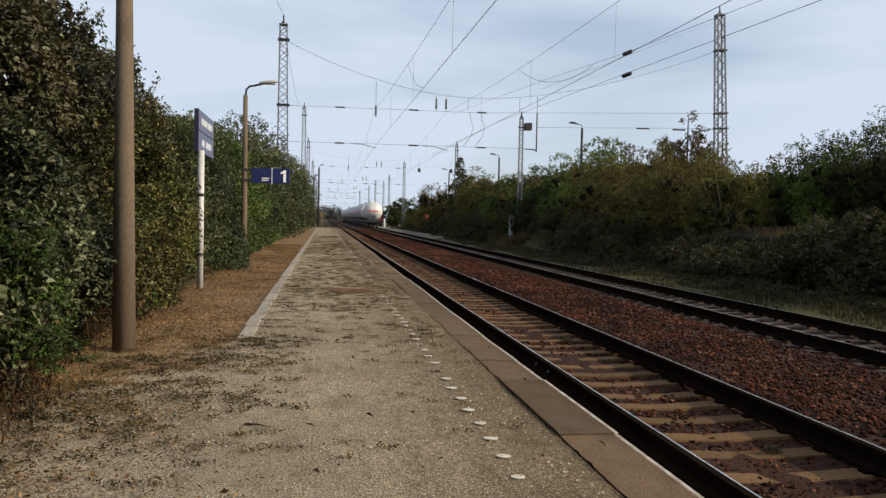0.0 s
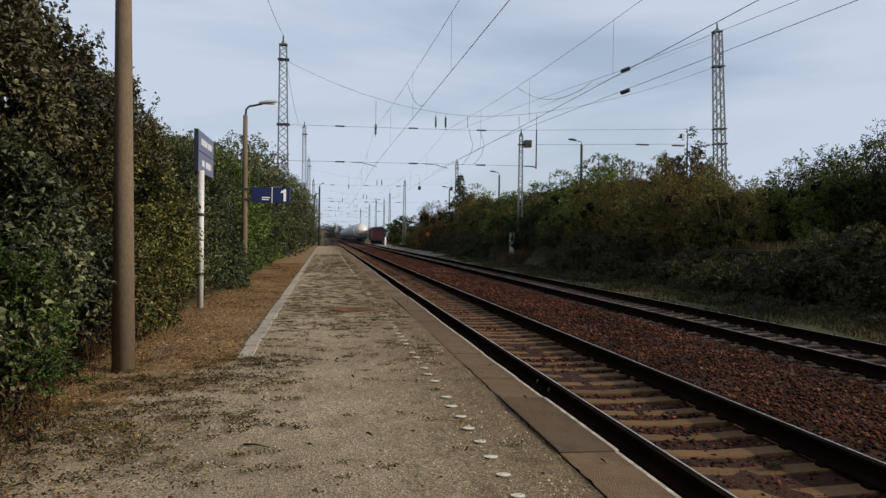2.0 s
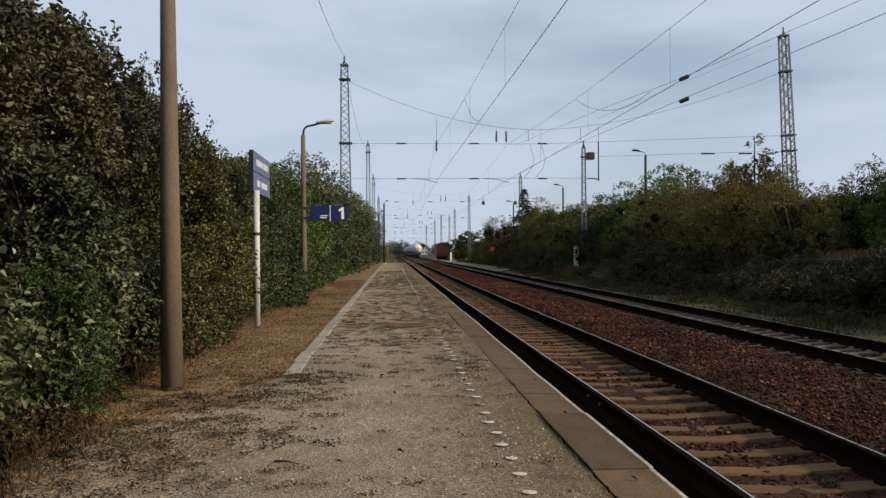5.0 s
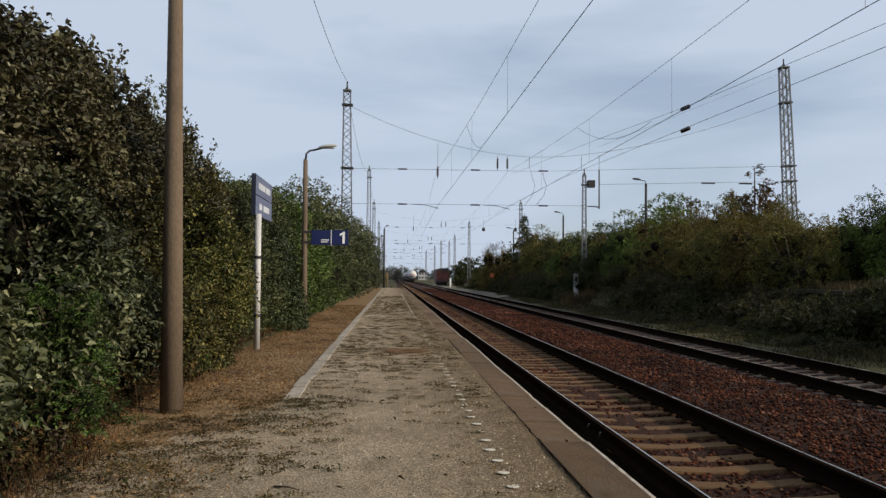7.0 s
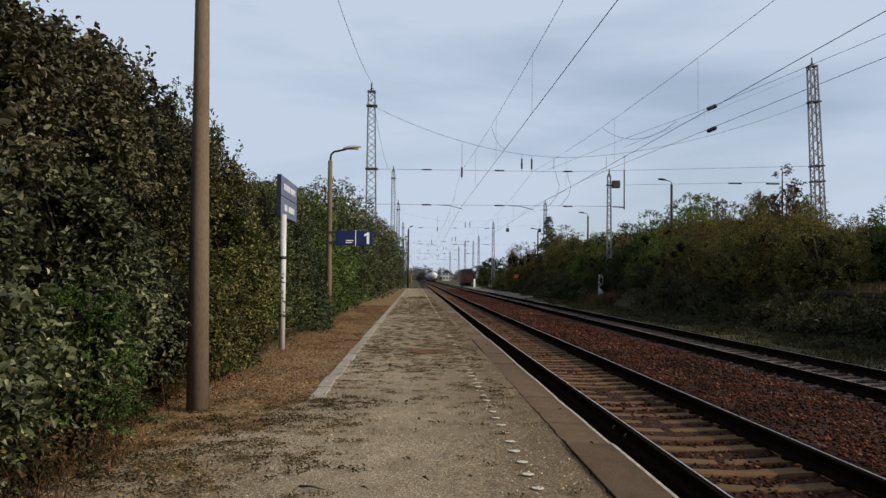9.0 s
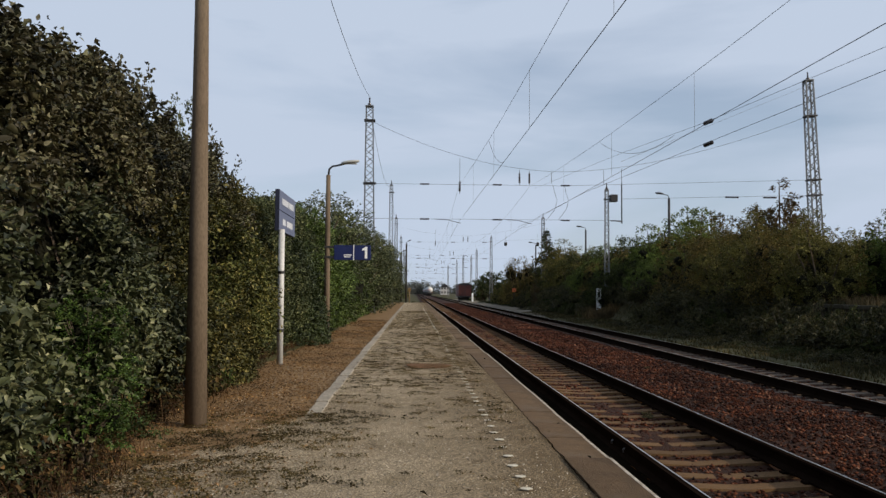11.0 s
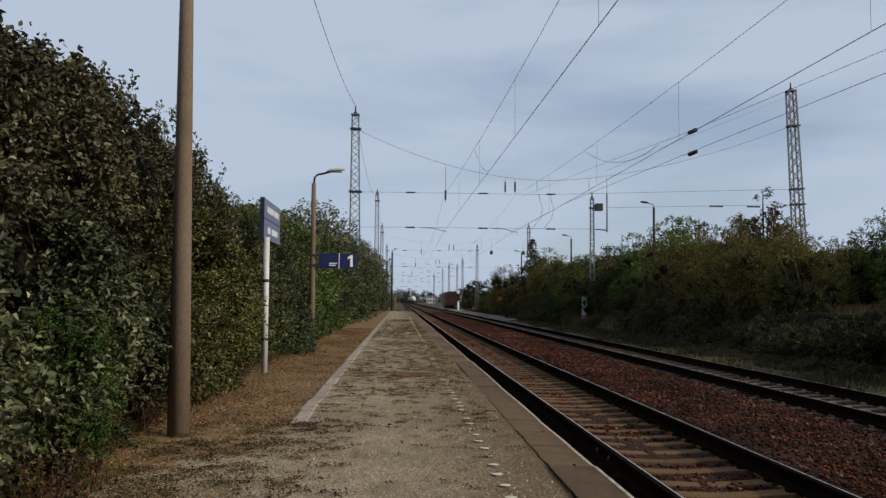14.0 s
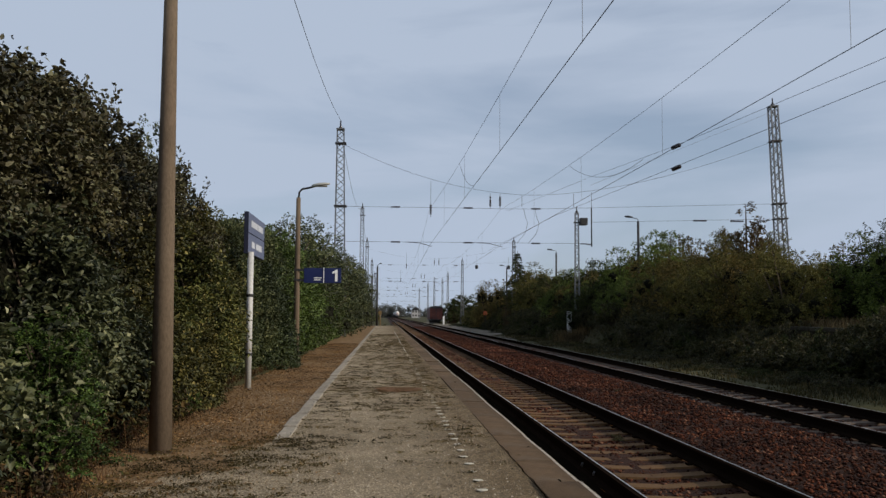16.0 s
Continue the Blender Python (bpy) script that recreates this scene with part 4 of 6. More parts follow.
GRASS_DRY = island("straw_grass_blade", [(0, (0.06, 0.042, 0.019)), (0.5, (0.10, 0.072, 0.034)), (1, (0.18, 0.13, 0.065))], 0.85, 0.2, 0.2)


def leaf_blades(rng, pos, t, nrm, size, aspect=0.68, fine=True):
    """Folded ovate leaves at pos, their tips along t, their upper sides about nrm."""
    n = len(pos)
    t = t / (np.linalg.norm(t, axis=1)[:, None] + 1e-9)
    nrm = nrm - t * np.sum(nrm * t, axis=1)[:, None]
    nrm /= np.linalg.norm(nrm, axis=1)[:, None] + 1e-9
    b = np.cross(nrm, t)
    s = (size * rng.uniform(0.55, 1.3, n))[:, None]
    w = s * aspect * 0.5 * rng.uniform(0.75, 1.1, (n, 1))
    fold = rng.uniform(0.0, 0.42, (n, 1)) * w / (aspect * 0.5)
    droop = rng.uniform(0.0, 0.30, (n, 1)) * s
    if fine:
        rows = ((0.0, 0, 0, 0), (0.30, 0.95, 1, 0.1), (0.66, 0.72, 0.8, 0.5), (1.0, 0, 0, 1.0), (0.66, -0.72, 0.8, 0.5), (0.30, -0.95, 1, 0.1), (0.5, 0, 0, 0.25))
        tri = ((0, 1, 6), (1, 2, 6), (2, 3, 6), (3, 4, 6), (4, 5, 6), (5, 0, 6))
    else:
        rows = ((0.0, 0, 0, 0), (0.42, 0.9, 1, 0.2), (1.0, 0, 0, 1.0), (0.42, -0.9, 1, 0.2))
        tri = ((0, 1, 2), (0, 2, 3))
    v = np.empty((n, len(rows), 3))
    for k, (a, c, h, d) in enumerate(rows):
        v[:, k] = pos + t * s * a + b * w * c + nrm * (fold * h - droop * d)
    f = (np.arange(n)[:, None, None] * len(rows) + np.array(tri)[None]).reshape(-1, 3)
    return v.reshape(-1, 3), f


def sprays(rng, base, way, length, m, jitter, flat=0.7):
    """Twigs with m leaves set in turn on either side: gives the leaves' places, tips and upper sides."""
    n = len(base)
    way = way / (np.linalg.norm(way, axis=1)[:, None] + 1e-9)
    side = np.cross(way, np.array([0.0, 0.0, 1.0])) + rng.normal(0, 0.3, (n, 3))
    side /= np.linalg.norm(side, axis=1)[:, None] + 1e-9
    top = np.cross(side, way)
    k = np.tile((np.arange(m) + 0.5) / m, n)
    sg = np.tile(np.where(np.arange(m) % 2, 1.0, -1.0), n)
    W, S, T, L = (np.repeat(q, m, 0) for q in (way, side, top, np.asarray(length)[:, None]))
    pos = np.repeat(base, m, 0) + W * L * k[:, None] - np.array([0, 0, 1.0]) * (L * 0.25 * (k ** 2)[:, None]) + rng.normal(0, jitter, (n * m, 3))
    tip = W * 0.6 + S * sg[:, None] * 0.9 + rng.normal(0, 0.45, (n * m, 3)) + np.array([0, 0, -0.25])
    up = T + rng.normal(0, flat, (n * m, 3)) + np.array([0.25, 0, 0.35])
    return pos, tip, up


def hedge_top(y):
    """Height of the hedge along the platform."""
    y = np.asarray(y, float)
    base = np.interp(y, [-10, 2, 5, 7, 8.2, 9.7, 10.5, 11.2, 13, 14.2, 15.6, 17, 20, 24, 30, 38, 45, 60, 80, 105], [2.6, 2.6, 2.85, 3.04, 3.22, 3.46, 3.14, 3.14, 3.2, 2.86, 2.82, 2.98, 3.15, 3.3, 3.3, 3.4, 3.5, 3.6, 3.6, 3.5])
    return base + 0.10 * fractal(y * 1.6, 0.0 * y, 21)


def hedge_foot(y):
    """Where the hedge's face meets the ground."""
    return np.interp(y, [-10, 2, 5.5, 6.6, 8.0, 9.5, 12.8, 14.2, 15.2, 17.2, 19.0, 23.2, 24.5, 34, 60, 105], [-2.2, -2.2, -2.22, -2.27, -2.44, -2.46, -2.36, -2.46, -2.66, -2.72, -2.6, -2.5, -2.45, -2.5, -2.75, -2.85])


def hedge_lobes(rng, y0, y1):
    """Rounded masses of foliage that make up a stretch of hedge: centre along y, height, radius."""
    n = max(8, int((y1 - y0) * 6))
    y = rng.uniform(y0 - 0.2, y1 + 0.2, n)
    return np.stack([y, rng.uniform(0.1, 1.02, n) * hedge_top(y), rng.uniform(0.30, 0.62, n)], -1)


def hedge_face(y, z, lobes):
    """The hedge's outer skin at a height z: place and outward way, with lobes that stand out and creases between them."""
    H = hedge_top(y)
    up = np.clip(z / H, 0, 1.2)
    d2 = (y[:, None] - lobes[None, :, 0]) ** 2 + (z[:, None] - lobes[None, :, 1]) ** 2
    dome = np.sqrt(np.clip(lobes[None, :, 2] ** 2 - d2, 0, None)) * 0.80
    which = dome.argmax(1)
    out_by = dome.max(1)
    x = hedge_foot(y) - 0.22 + out_by * (0.35 + 0.65 * np.clip(z / 0.6, 0, 1)) - 0.62 * up ** 3 + 0.06 * np.sin(up * 3.1)
    c = lobes[which]
    near = out_by[:, None] > 0.01
    way = np.stack([np.full(len(y), 0.55), (y - c[:, 0]) / c[:, 2] * 0.8, (z - c[:, 1]) / c[:, 2] * 0.8 + 0.25 + 0.5 * up ** 3], -1)
    way = np.where(near, way, np.array([1.0, 0, 0.2]))
    return np.stack([x, y, z], -1), way / np.linalg.norm(way, axis=1)[:, None]


def make_hedge():
    rng = np.random.RandomState(31)
    # (from, to, upper leaves, lower leaves, leaf size, twigs per square metre, label)
    plan = [(-9.0, -3.0, LEAF_DARK, LEAF_LOWER, 0.12, 45, "dark green broad-leaved shrub in the platform hedge"),
            (-3.0, 0.5, LEAF_DARK, LEAF_LOWER, 0.11, 55, "dark green broad-leaved shrub in the platform hedge"),
            (0.5, 3.0, LEAF_DARK, LEAF_LOWER, 0.10, 60, "dark green broad-leaved shrub with some browned leaves in the platform hedge"),
            (3.0, 5.0, LEAF_DARK, LEAF_LOWER, 0.060, 300, "dark green broad-leaved shrub with some browned leaves in the platform hedge"),
            (5.0, 7.0, LEAF_DARK, LEAF_LOWER, 0.058, 460, "dark brownish broad-leaved shrub with pale leaf undersides in the hedge"),
            (7.0, 9.0, LEAF_DARK, LEAF_LOWER, 0.057, 460, "dark brownish broad-leaved shrub beside the lamp post"),
            (9.0, 11.2, LEAF_DARK, LEAF_OLIVE, 0.056, 400, "dark olive shrub behind the lamp post"),
            (11.2, 14.2, LEAF_DARK, LEAF_YELLOW, 0.062, 300, "yellowing small-leaved shrub in the platform hedge"),
            (14.2, 17.0, LEAF_OLIVE, LEAF_OLIVE, 0.062, 270, "olive green shrub behind the station sign"),
            (17.0, 20.0, LEAF_GREY, LEAF_GREY, 0.066, 230, "grey-green shrub in the platform hedge"),
            (20.0, 23.6, LEAF_GREY, LEAF_SHRUB, 0.07, 200, "grey-green shrub beside the lamp post"),
            (23.6, 28.5, LEAF_GREEN, LEAF_GREEN, 0.085, 130, "fresh green clipped hedge shrub"),
            (28.5, 36, LEAF_GREEN, LEAF_GREEN, 0.10, 90, "fresh green clipped hedge shrub"),
            (36, 46, LEAF_GREEN, LEAF_GREEN, 0.13, 50, "green shrub far along the platform"),
            (46, 60, LEAF_GREEN, LEAF_GREEN, 0.16, 32, "green shrub far along the platform"),
            (60, 80, LEAF_GREEN, LEAF_GREEN, 0.2, 20, "green shrub far along the platform"),
            (80, 106, LEAF_GREY, LEAF_GREY, 0.24, 14, "grey-green shrub at the far end of the platform")]
    for y0, y1, mat, low, size, dens, label in plan:
        t = thing("shrub", (0, 0, 0), label, "shrub", "platform hedge")
        near = y1 < 12
        lobes = hedge_lobes(rng, y0, y1)
        big = size / 0.085
        n = int(dens * (y1 - y0) * 3.2)
        y = rng.uniform(y0 - 0.25, y1 + 0.25, n)
        z = rng.uniform(0.0, 1.03, n) * hedge_top(y)
        p, way = hedge_face(y, z, lobes)
        deep = np.where(rng.uniform(0, 1, n) < 0.62, rng.uniform(0.0, 0.14, n), rng.uniform(0.1, 0.42, n))
        hole = fractal(y * 2.6, z * 2.6, 25) > 0.32
        deep = deep + np.where(hole, 0.36, 0.0)
        p = p - way * deep[:, None]
        m = 9
        P, T, U = sprays(rng, p, way + rng.normal(0, 0.45, (n, 3)) + np.array([0.1, 0, 0.25]), rng.uniform(0.12, 0.30, n) * big ** 0.5, m, size * 0.22)
        U = U + np.repeat(way, m, 0) * 0.7
        # upright leafy shoots that make the ragged top
        ns = int((y1 - y0) * np.interp(size, [0.06, 0.09, 0.24], [15, 11, 5]))
        ys = rng.uniform(y0 - 0.1, y1 + 0.1, ns)
        back = rng.uniform(0.0, 1.0, ns) ** 1.3
        group = 0.5 + 0.5 * np.sin(ys * 9.0 + 2.0 * np.sin(ys * 4.1))
        bs = np.stack([hedge_foot(ys) - 0.35 - 1.2 * back, ys, hedge_top(ys) - 0.22 - 0.15 * back], -1)
        rise = (0.24 + 0.52 * group * rng.uniform(0.25, 1, ns)) * big ** 0.3 + 0.10
        ms = 36
        P2, T2, U2 = sprays(rng, bs, rng.normal(0, 0.13, (ns, 3)) + np.array([0.03, 0, 1.0]), rise, ms, size * 0.42)
        T2 = T2 + np.array([0, 0, 0.35])
        # leaves that close the top towards the back
        nb = int(dens * (y1 - y0) * 1.0)
        yb = rng.uniform(y0, y1, nb)
        bb = np.stack([hedge_foot(yb) - 0.5 - rng.uniform(0, 1.5, nb), yb, hedge_top(yb) - rng.uniform(0.0, 0.25, nb)], -1)
        P3, T3, U3 = sprays(rng, bb, rng.normal(0, 0.6, (nb, 3)) + np.array([0, 0, 0.7]), np.full(nb, 0.22) * big ** 0.5, m, size * 0.25)
        P, T, U = np.concatenate([P, P2, P3]), np.concatenate([T, T2, T3]), np.concatenate([U, U2, U3])
        P[:, 2] = np.maximum(P[:, 2], 0.03)
        r = rng.uniform(0, 1, len(P))
        patch = 0.35 * fractal(P[:, 1] * 1.7, P[:, 2] * 1.7, 29)
        lower = P[:, 2] + patch + 0.5 * (r - 0.5) < (1.75 if y1 < 9.5 else 2.35)
        brown = (P[:, 2] + 0.5 * patch < 0.42 * rng.uniform(0, 1, len(P))) & (y1 < 18)
        for sel, mt, nm in ((~lower & ~brown, mat, "foliage"), (lower & ~brown, low, "lower_foliage"), (brown, BRAMBLE, "browned_foliage")):
            if sel.any():
                v, f = leaf_blades(rng, P[sel], T[sel], U[sel], size, 0.66 if near else 0.60, near)
                mesh_arrays(nm, v, f, mt, t)
        # near-black shell that stands in for the shade inside the hedge
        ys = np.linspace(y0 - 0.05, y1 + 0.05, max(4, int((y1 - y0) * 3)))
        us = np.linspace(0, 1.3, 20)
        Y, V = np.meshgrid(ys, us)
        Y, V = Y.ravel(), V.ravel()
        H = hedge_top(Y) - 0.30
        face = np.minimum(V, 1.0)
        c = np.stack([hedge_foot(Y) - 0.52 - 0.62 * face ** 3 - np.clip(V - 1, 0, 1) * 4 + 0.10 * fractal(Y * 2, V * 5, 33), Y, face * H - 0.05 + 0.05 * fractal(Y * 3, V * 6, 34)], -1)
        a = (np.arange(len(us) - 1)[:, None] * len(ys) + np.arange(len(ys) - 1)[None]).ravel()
        mesh_arrays("shade_core", c, np.stack([a, a + 1, a + len(ys) + 1, a + len(ys)], 1), CORE, t, True)
        # stems, some of them showing between the leaves
        for k in range(max(2, int((y1 - y0) * (2.2 if near else 0.8)))):
            yy = rng.uniform(y0, y1)
            hh = float(hedge_top(np.array([yy]))[0])
            x0 = float(hedge_foot(yy)) - rng.uniform(0.32, 0.6)
            pts = [(x0, yy, -0.1), (x0 + rng.uniform(-.1, .12), yy + rng.uniform(-.2, .2), hh * 0.4), (x0 - 0.3 + rng.uniform(-.2, .2), yy + rng.uniform(-.4, .4), hh * 0.8), (x0 - 0.55 + rng.uniform(-.2, .2), yy + rng.uniform(-.5, .5), hh + rng.uniform(-0.1, 0.15))]
            part("stem", tube(bmesh.new(), pts, [0.016, 0.013, 0.008, 0.004], 6), BARK, t)
    # a spray of autumn-red leaves in the far part of the hedge
    t = thing("shrub", (-2.75, 57.0, 3.45), "small spray of orange-red autumn leaves in the far hedge", "shrub", "platform hedge")
    n = 60
    d = rng.normal(0, 1, (n, 3))
    P, T, U = sprays(rng, d * np.array([0.16, 0.3, 0.14]), d, np.full(n, 0.2), 6, 0.03)
    v, f = leaf_blades(rng, P, T, U, 0.11, 0.6, False)
    mesh_arrays("foliage", v, f, LEAF_RED, t)
    part("stem", tube(bmesh.new(), [(-0.2, 0, -1.2), (-0.1, 0, -0.5), (0, 0, 0.1)], [0.02, 0.015, 0.006], 6), BARK, t)
    # a lower rounded shrub that swells out beside the second lamp post
    for yc, xc, w, h, mat, label in ((21.3, -2.62, 1.0, 1.55, LEAF_SHRUB, "rounded dark green shrub swelling out of the hedge"), (12.6, -2.66, 0.7, 1.5, LEAF_OLIVE, "olive green shrub swelling out of the hedge")):
        t = thing("shrub", (xc, yc, 0), label, "shrub", "platform hedge")
        n = 1500
        d = rng.normal(0, 1, (n, 3))
        d[:, 2] = np.abs(d[:, 2])
        d /= np.linalg.norm(d, axis=1)[:, None]
        rad = 1 - np.abs(rng.normal(0, 0.12, n)) + 0.10 * fractal(d[:, 1] * 4, d[:, 2] * 4, 37)
        p = d * rad[:, None] * np.array([w * 0.55, w * 1.15, h])
        P, T, U = sprays(rng, p, d + rng.normal(0, 0.4, (n, 3)), np.full(n, 0.16), 9, 0.015)
        P[:, 2] = np.maximum(P[:, 2], 0.05)
        v, f = leaf_blades(rng, P, T, U + np.repeat(d, 9, 0) * 0.8, 0.06, 0.62, False)
        mesh_arrays("foliage", v, f, mat, t)
        part("stem", tube(bmesh.new(), [(0, 0, -0.1), (0.02, 0.1, h * 0.5), (0.05, 0.15, h * 0.9)], [0.03, 0.02, 0.006], 6), BARK, t)
    # dry stalks, arching canes and low brambles at the foot
    n = 7000
    y = 2.6 + 24 * rng.uniform(0, 1, n) ** 2.0
    x = hedge_foot(y) - 0.12 + np.minimum(rng.exponential(0.08, n) * np.interp(y, [3, 6, 9, 14], [2.4, 1.8, 1.0, 0.7]), 0.45)
    grass_blades("dry_stalks", x, y, np.zeros(n), 0.03, 0.20, 0.007, STALK, rng, "dry stalks and brown brambles at the foot of the hedge")
    n = 1500
    y = 3.6 + 12 * rng.uniform(0, 1, n) ** 1.6
    base = np.stack([hedge_foot(y) - 0.16 + rng.exponential(0.07, n) * np.interp(y, [3, 6, 9, 14], [2.2, 1.8, 1.0, 0.6]), y, rng.exponential(0.12, n)], -1)
    P, T, U = sprays(rng, base, rng.normal(0, 0.5, (n, 3)) + np.array([0.6, -0.1, 0.5]), rng.uniform(0.1, 0.25, n), 8, 0.012)
    P[:, 2] = np.maximum(P[:, 2], 0.015)
    v, f = leaf_blades(rng, P, T, U, 0.045, 0.5, False)
    v[:, 2] = np.maximum(v[:, 2], 0.002)
    tagged(mesh_arrays("low_brambles", v, f, BRAMBLE), "low brown and green bramble leaves along the hedge foot", "undergrowth", kind="stuff")
    bm = bmesh.new()
    for k in range(70):
        y = 3.8 + 6.5 * rng.uniform() ** 1.2
        x = float(hedge_foot(y)) - 0.15
        q = (x + rng.uniform(0.10, 0.34), y + rng.uniform(-0.3, 0.2))
        tube(bm, [(x, y, 0.02), (x + 0.06, y, rng.uniform(0.15, 0.5)), (q[0], q[1], rng.uniform(0.05, 0.35)), (q[0] + 0.05, q[1] - 0.05, 0.02)], [0.004, 0.004, 0.003, 0.002], 4, False)
    tagged(part("bramble_canes", bm, STALK), "thin arching reddish bramble canes at the foot of the hedge", "undergrowth", kind="stuff")


def grass_blades(name, x, y, z, h0, h1, w, mat, rng, label):
    n = len(x)
    h = rng.uniform(h0, h1, n)
    a = rng.uniform(0, 6.28, n)
    dx, dy = np.cos(a) * w / 2, np.sin(a) * w / 2
    lean = rng.normal(0, 0.35, (n, 2)) * h[:, None]
    v = np.empty((n, 5, 3))
    v[:, 0] = np.stack([x - dx, y - dy, z], -1)
    v[:, 1] = np.stack([x + dx, y + dy, z], -1)
    v[:, 2] = np.stack([x + dx * .7 + lean[:, 0] * .4, y + dy * .7 + lean[:, 1] * .4, z + h * .6], -1)
    v[:, 3] = np.stack([x - dx * .7 + lean[:, 0] * .4, y - dy * .7 + lean[:, 1] * .4, z + h * .6], -1)
    v[:, 4] = np.stack([x + lean[:, 0], y + lean[:, 1], z + h], -1)
    i = np.arange(n)[:, None] * 5
    f = np.concatenate([i + np.array([[0, 1, 2]]), i + np.array([[0, 2, 3]]), i + np.array([[3, 2, 4]])], 1).reshape(-1, 3)
    return tagged(mesh_arrays(name, v.reshape(-1, 3), f, mat), label, "grass", kind="stuff")


def bush(name, seed, w, h, mat, size, count, label, group="", feather=False):
    """A free-standing shrub or small tree: limbs that bear rounded masses, each set with leafy twigs."""
    rng = np.random.RandomState(seed)
    t = thing(name, (0, 0, 0), label, "shrub", group)
    clumps = []
    m = 46
    for k in range(m):
        a, r = rng.uniform(0, 6.28), math.sqrt(rng.uniform(0, 1)) * w * 0.46
        top = h * (1 - 0.45 * (r / (w * 0.5)) ** 2)
        u = rng.uniform(0.08, 1.0) ** 0.75
        cr = rng.uniform(0.10, 0.20) * min(w, h) * (1.25 - 0.55 * u)
        zc = max(cr * 0.6, u * top - 0.6 * cr)
        clumps.append((r * math.cos(a), r * math.sin(a), zc, cr))
    C = np.array(clumps)
    lv = 18 if feather else 8
    n = count // lv
    pick = C[rng.choice(m, n, p=C[:, 3] ** 2 / np.sum(C[:, 3] ** 2))]
    d = rng.normal(0, 1, (n, 3)) + np.array([0, 0, 0.25])
    d /= np.linalg.norm(d, axis=1)[:, None]
    cr = pick[:, 3:4]
    lump = 1 + 0.22 * np.sin(d[:, :1] * 6 + pick[:, :1] * 9) * np.sin(d[:, 2:3] * 6 + pick[:, 1:2] * 7)
    base = pick[:, :3] + d * cr * lump * rng.uniform(0.55, 0.92, (n, 1)) * np.array([1, 1, 0.9])
    way = d + rng.normal(0, 0.35, (n, 3)) + np.array([0, 0, 0.45])
    length = cr[:, 0] * rng.uniform(0.25, 0.5, n)
    # a few leading twigs stand out of the crown
    lead = (rng.uniform(0, 1, n) < 0.06) & (d[:, 2] > 0.2)
    way = np.where(lead[:, None], d * 0.4 + np.array([0, 0, 1.0]) + rng.normal(0, 0.15, (n, 3)), way)
    length = np.where(lead, cr[:, 0] * rng.uniform(0.6, 1.05, n), length)
    if feather:
        length = rng.uniform(0.10, 0.21, n) * h
    P, T, U = sprays(rng, base, way, length, lv, size * 0.35)
    P[:, 2] = np.maximum(P[:, 2], 0.04)
    v, f = leaf_blades(rng, P, T, U + np.repeat(d, lv, 0) * 0.8, size, 0.5 if feather else 0.66, False)
    mesh_arrays("foliage", v, f, mat, t)
    bm = bmesh.new()
    for cx, cy, cz, cr in clumps[::2]:
        thick = min(1.0, h / 4)
        tube(bm, [(cx * 0.12, cy * 0.12, -0.2), (cx * 0.4, cy * 0.4, cz * 0.45), (cx * 0.8, cy * 0.8, cz * 0.9), (cx, cy, cz + cr * 0.7)], [0.05 * thick, 0.04 * thick, 0.022 * thick, 0.006 * thick], 5)
    tagged(part("branchwork", bm, BARK, t), kind="stuff")
    # near-black lumps paint the crown's inner shade and block see-through
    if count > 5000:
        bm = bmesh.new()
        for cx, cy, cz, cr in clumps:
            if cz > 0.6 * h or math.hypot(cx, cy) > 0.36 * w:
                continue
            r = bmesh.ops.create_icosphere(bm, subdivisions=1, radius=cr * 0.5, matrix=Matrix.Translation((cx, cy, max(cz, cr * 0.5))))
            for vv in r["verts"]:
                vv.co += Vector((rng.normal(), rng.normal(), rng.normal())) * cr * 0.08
        part("shade_core", bm, CORE, t)
    return t


def spruce(x, y, h, label):
    """A small conifer: a straight trunk with tiers of drooping needled boughs."""
    rng = np.random.RandomState(19)
    zg = float(ground_height(x, y))
    t = thing("conifer", (x, y, zg), label, "conifer", "distant trees")
    part("trunk", tube(bmesh.new(), [(0, 0, -0.2), (0, 0, h * 0.5), (0, 0, h)], [0.16, 0.09, 0.02], 7), BARK, t)
    B, Wy, L = [], [], []
    z = h * 0.12
    while z < h * 0.98:
        reach = (1 - z / h) * h * 0.30 + 0.15
        for k in range(7):
            a = rng.uniform(0, 6.28)
            for q in np.linspace(0.15, 0.85, 4):
                B.append((math.cos(a) * reach * q, math.sin(a) * reach * q, z - 0.25 * reach * q))
                Wy.append((math.cos(a), math.sin(a), -0.15))
                L.append(reach * 0.35)
        z += 0.3
    P, T, U = sprays(rng, np.array(B), np.array(Wy), np.array(L), 8, 0.05)
    v, f = leaf_blades(rng, P, T, U, 0.2, 0.4, False)
    mesh_arrays("foliage", v, f, BANK_SHADE, t)
    return t


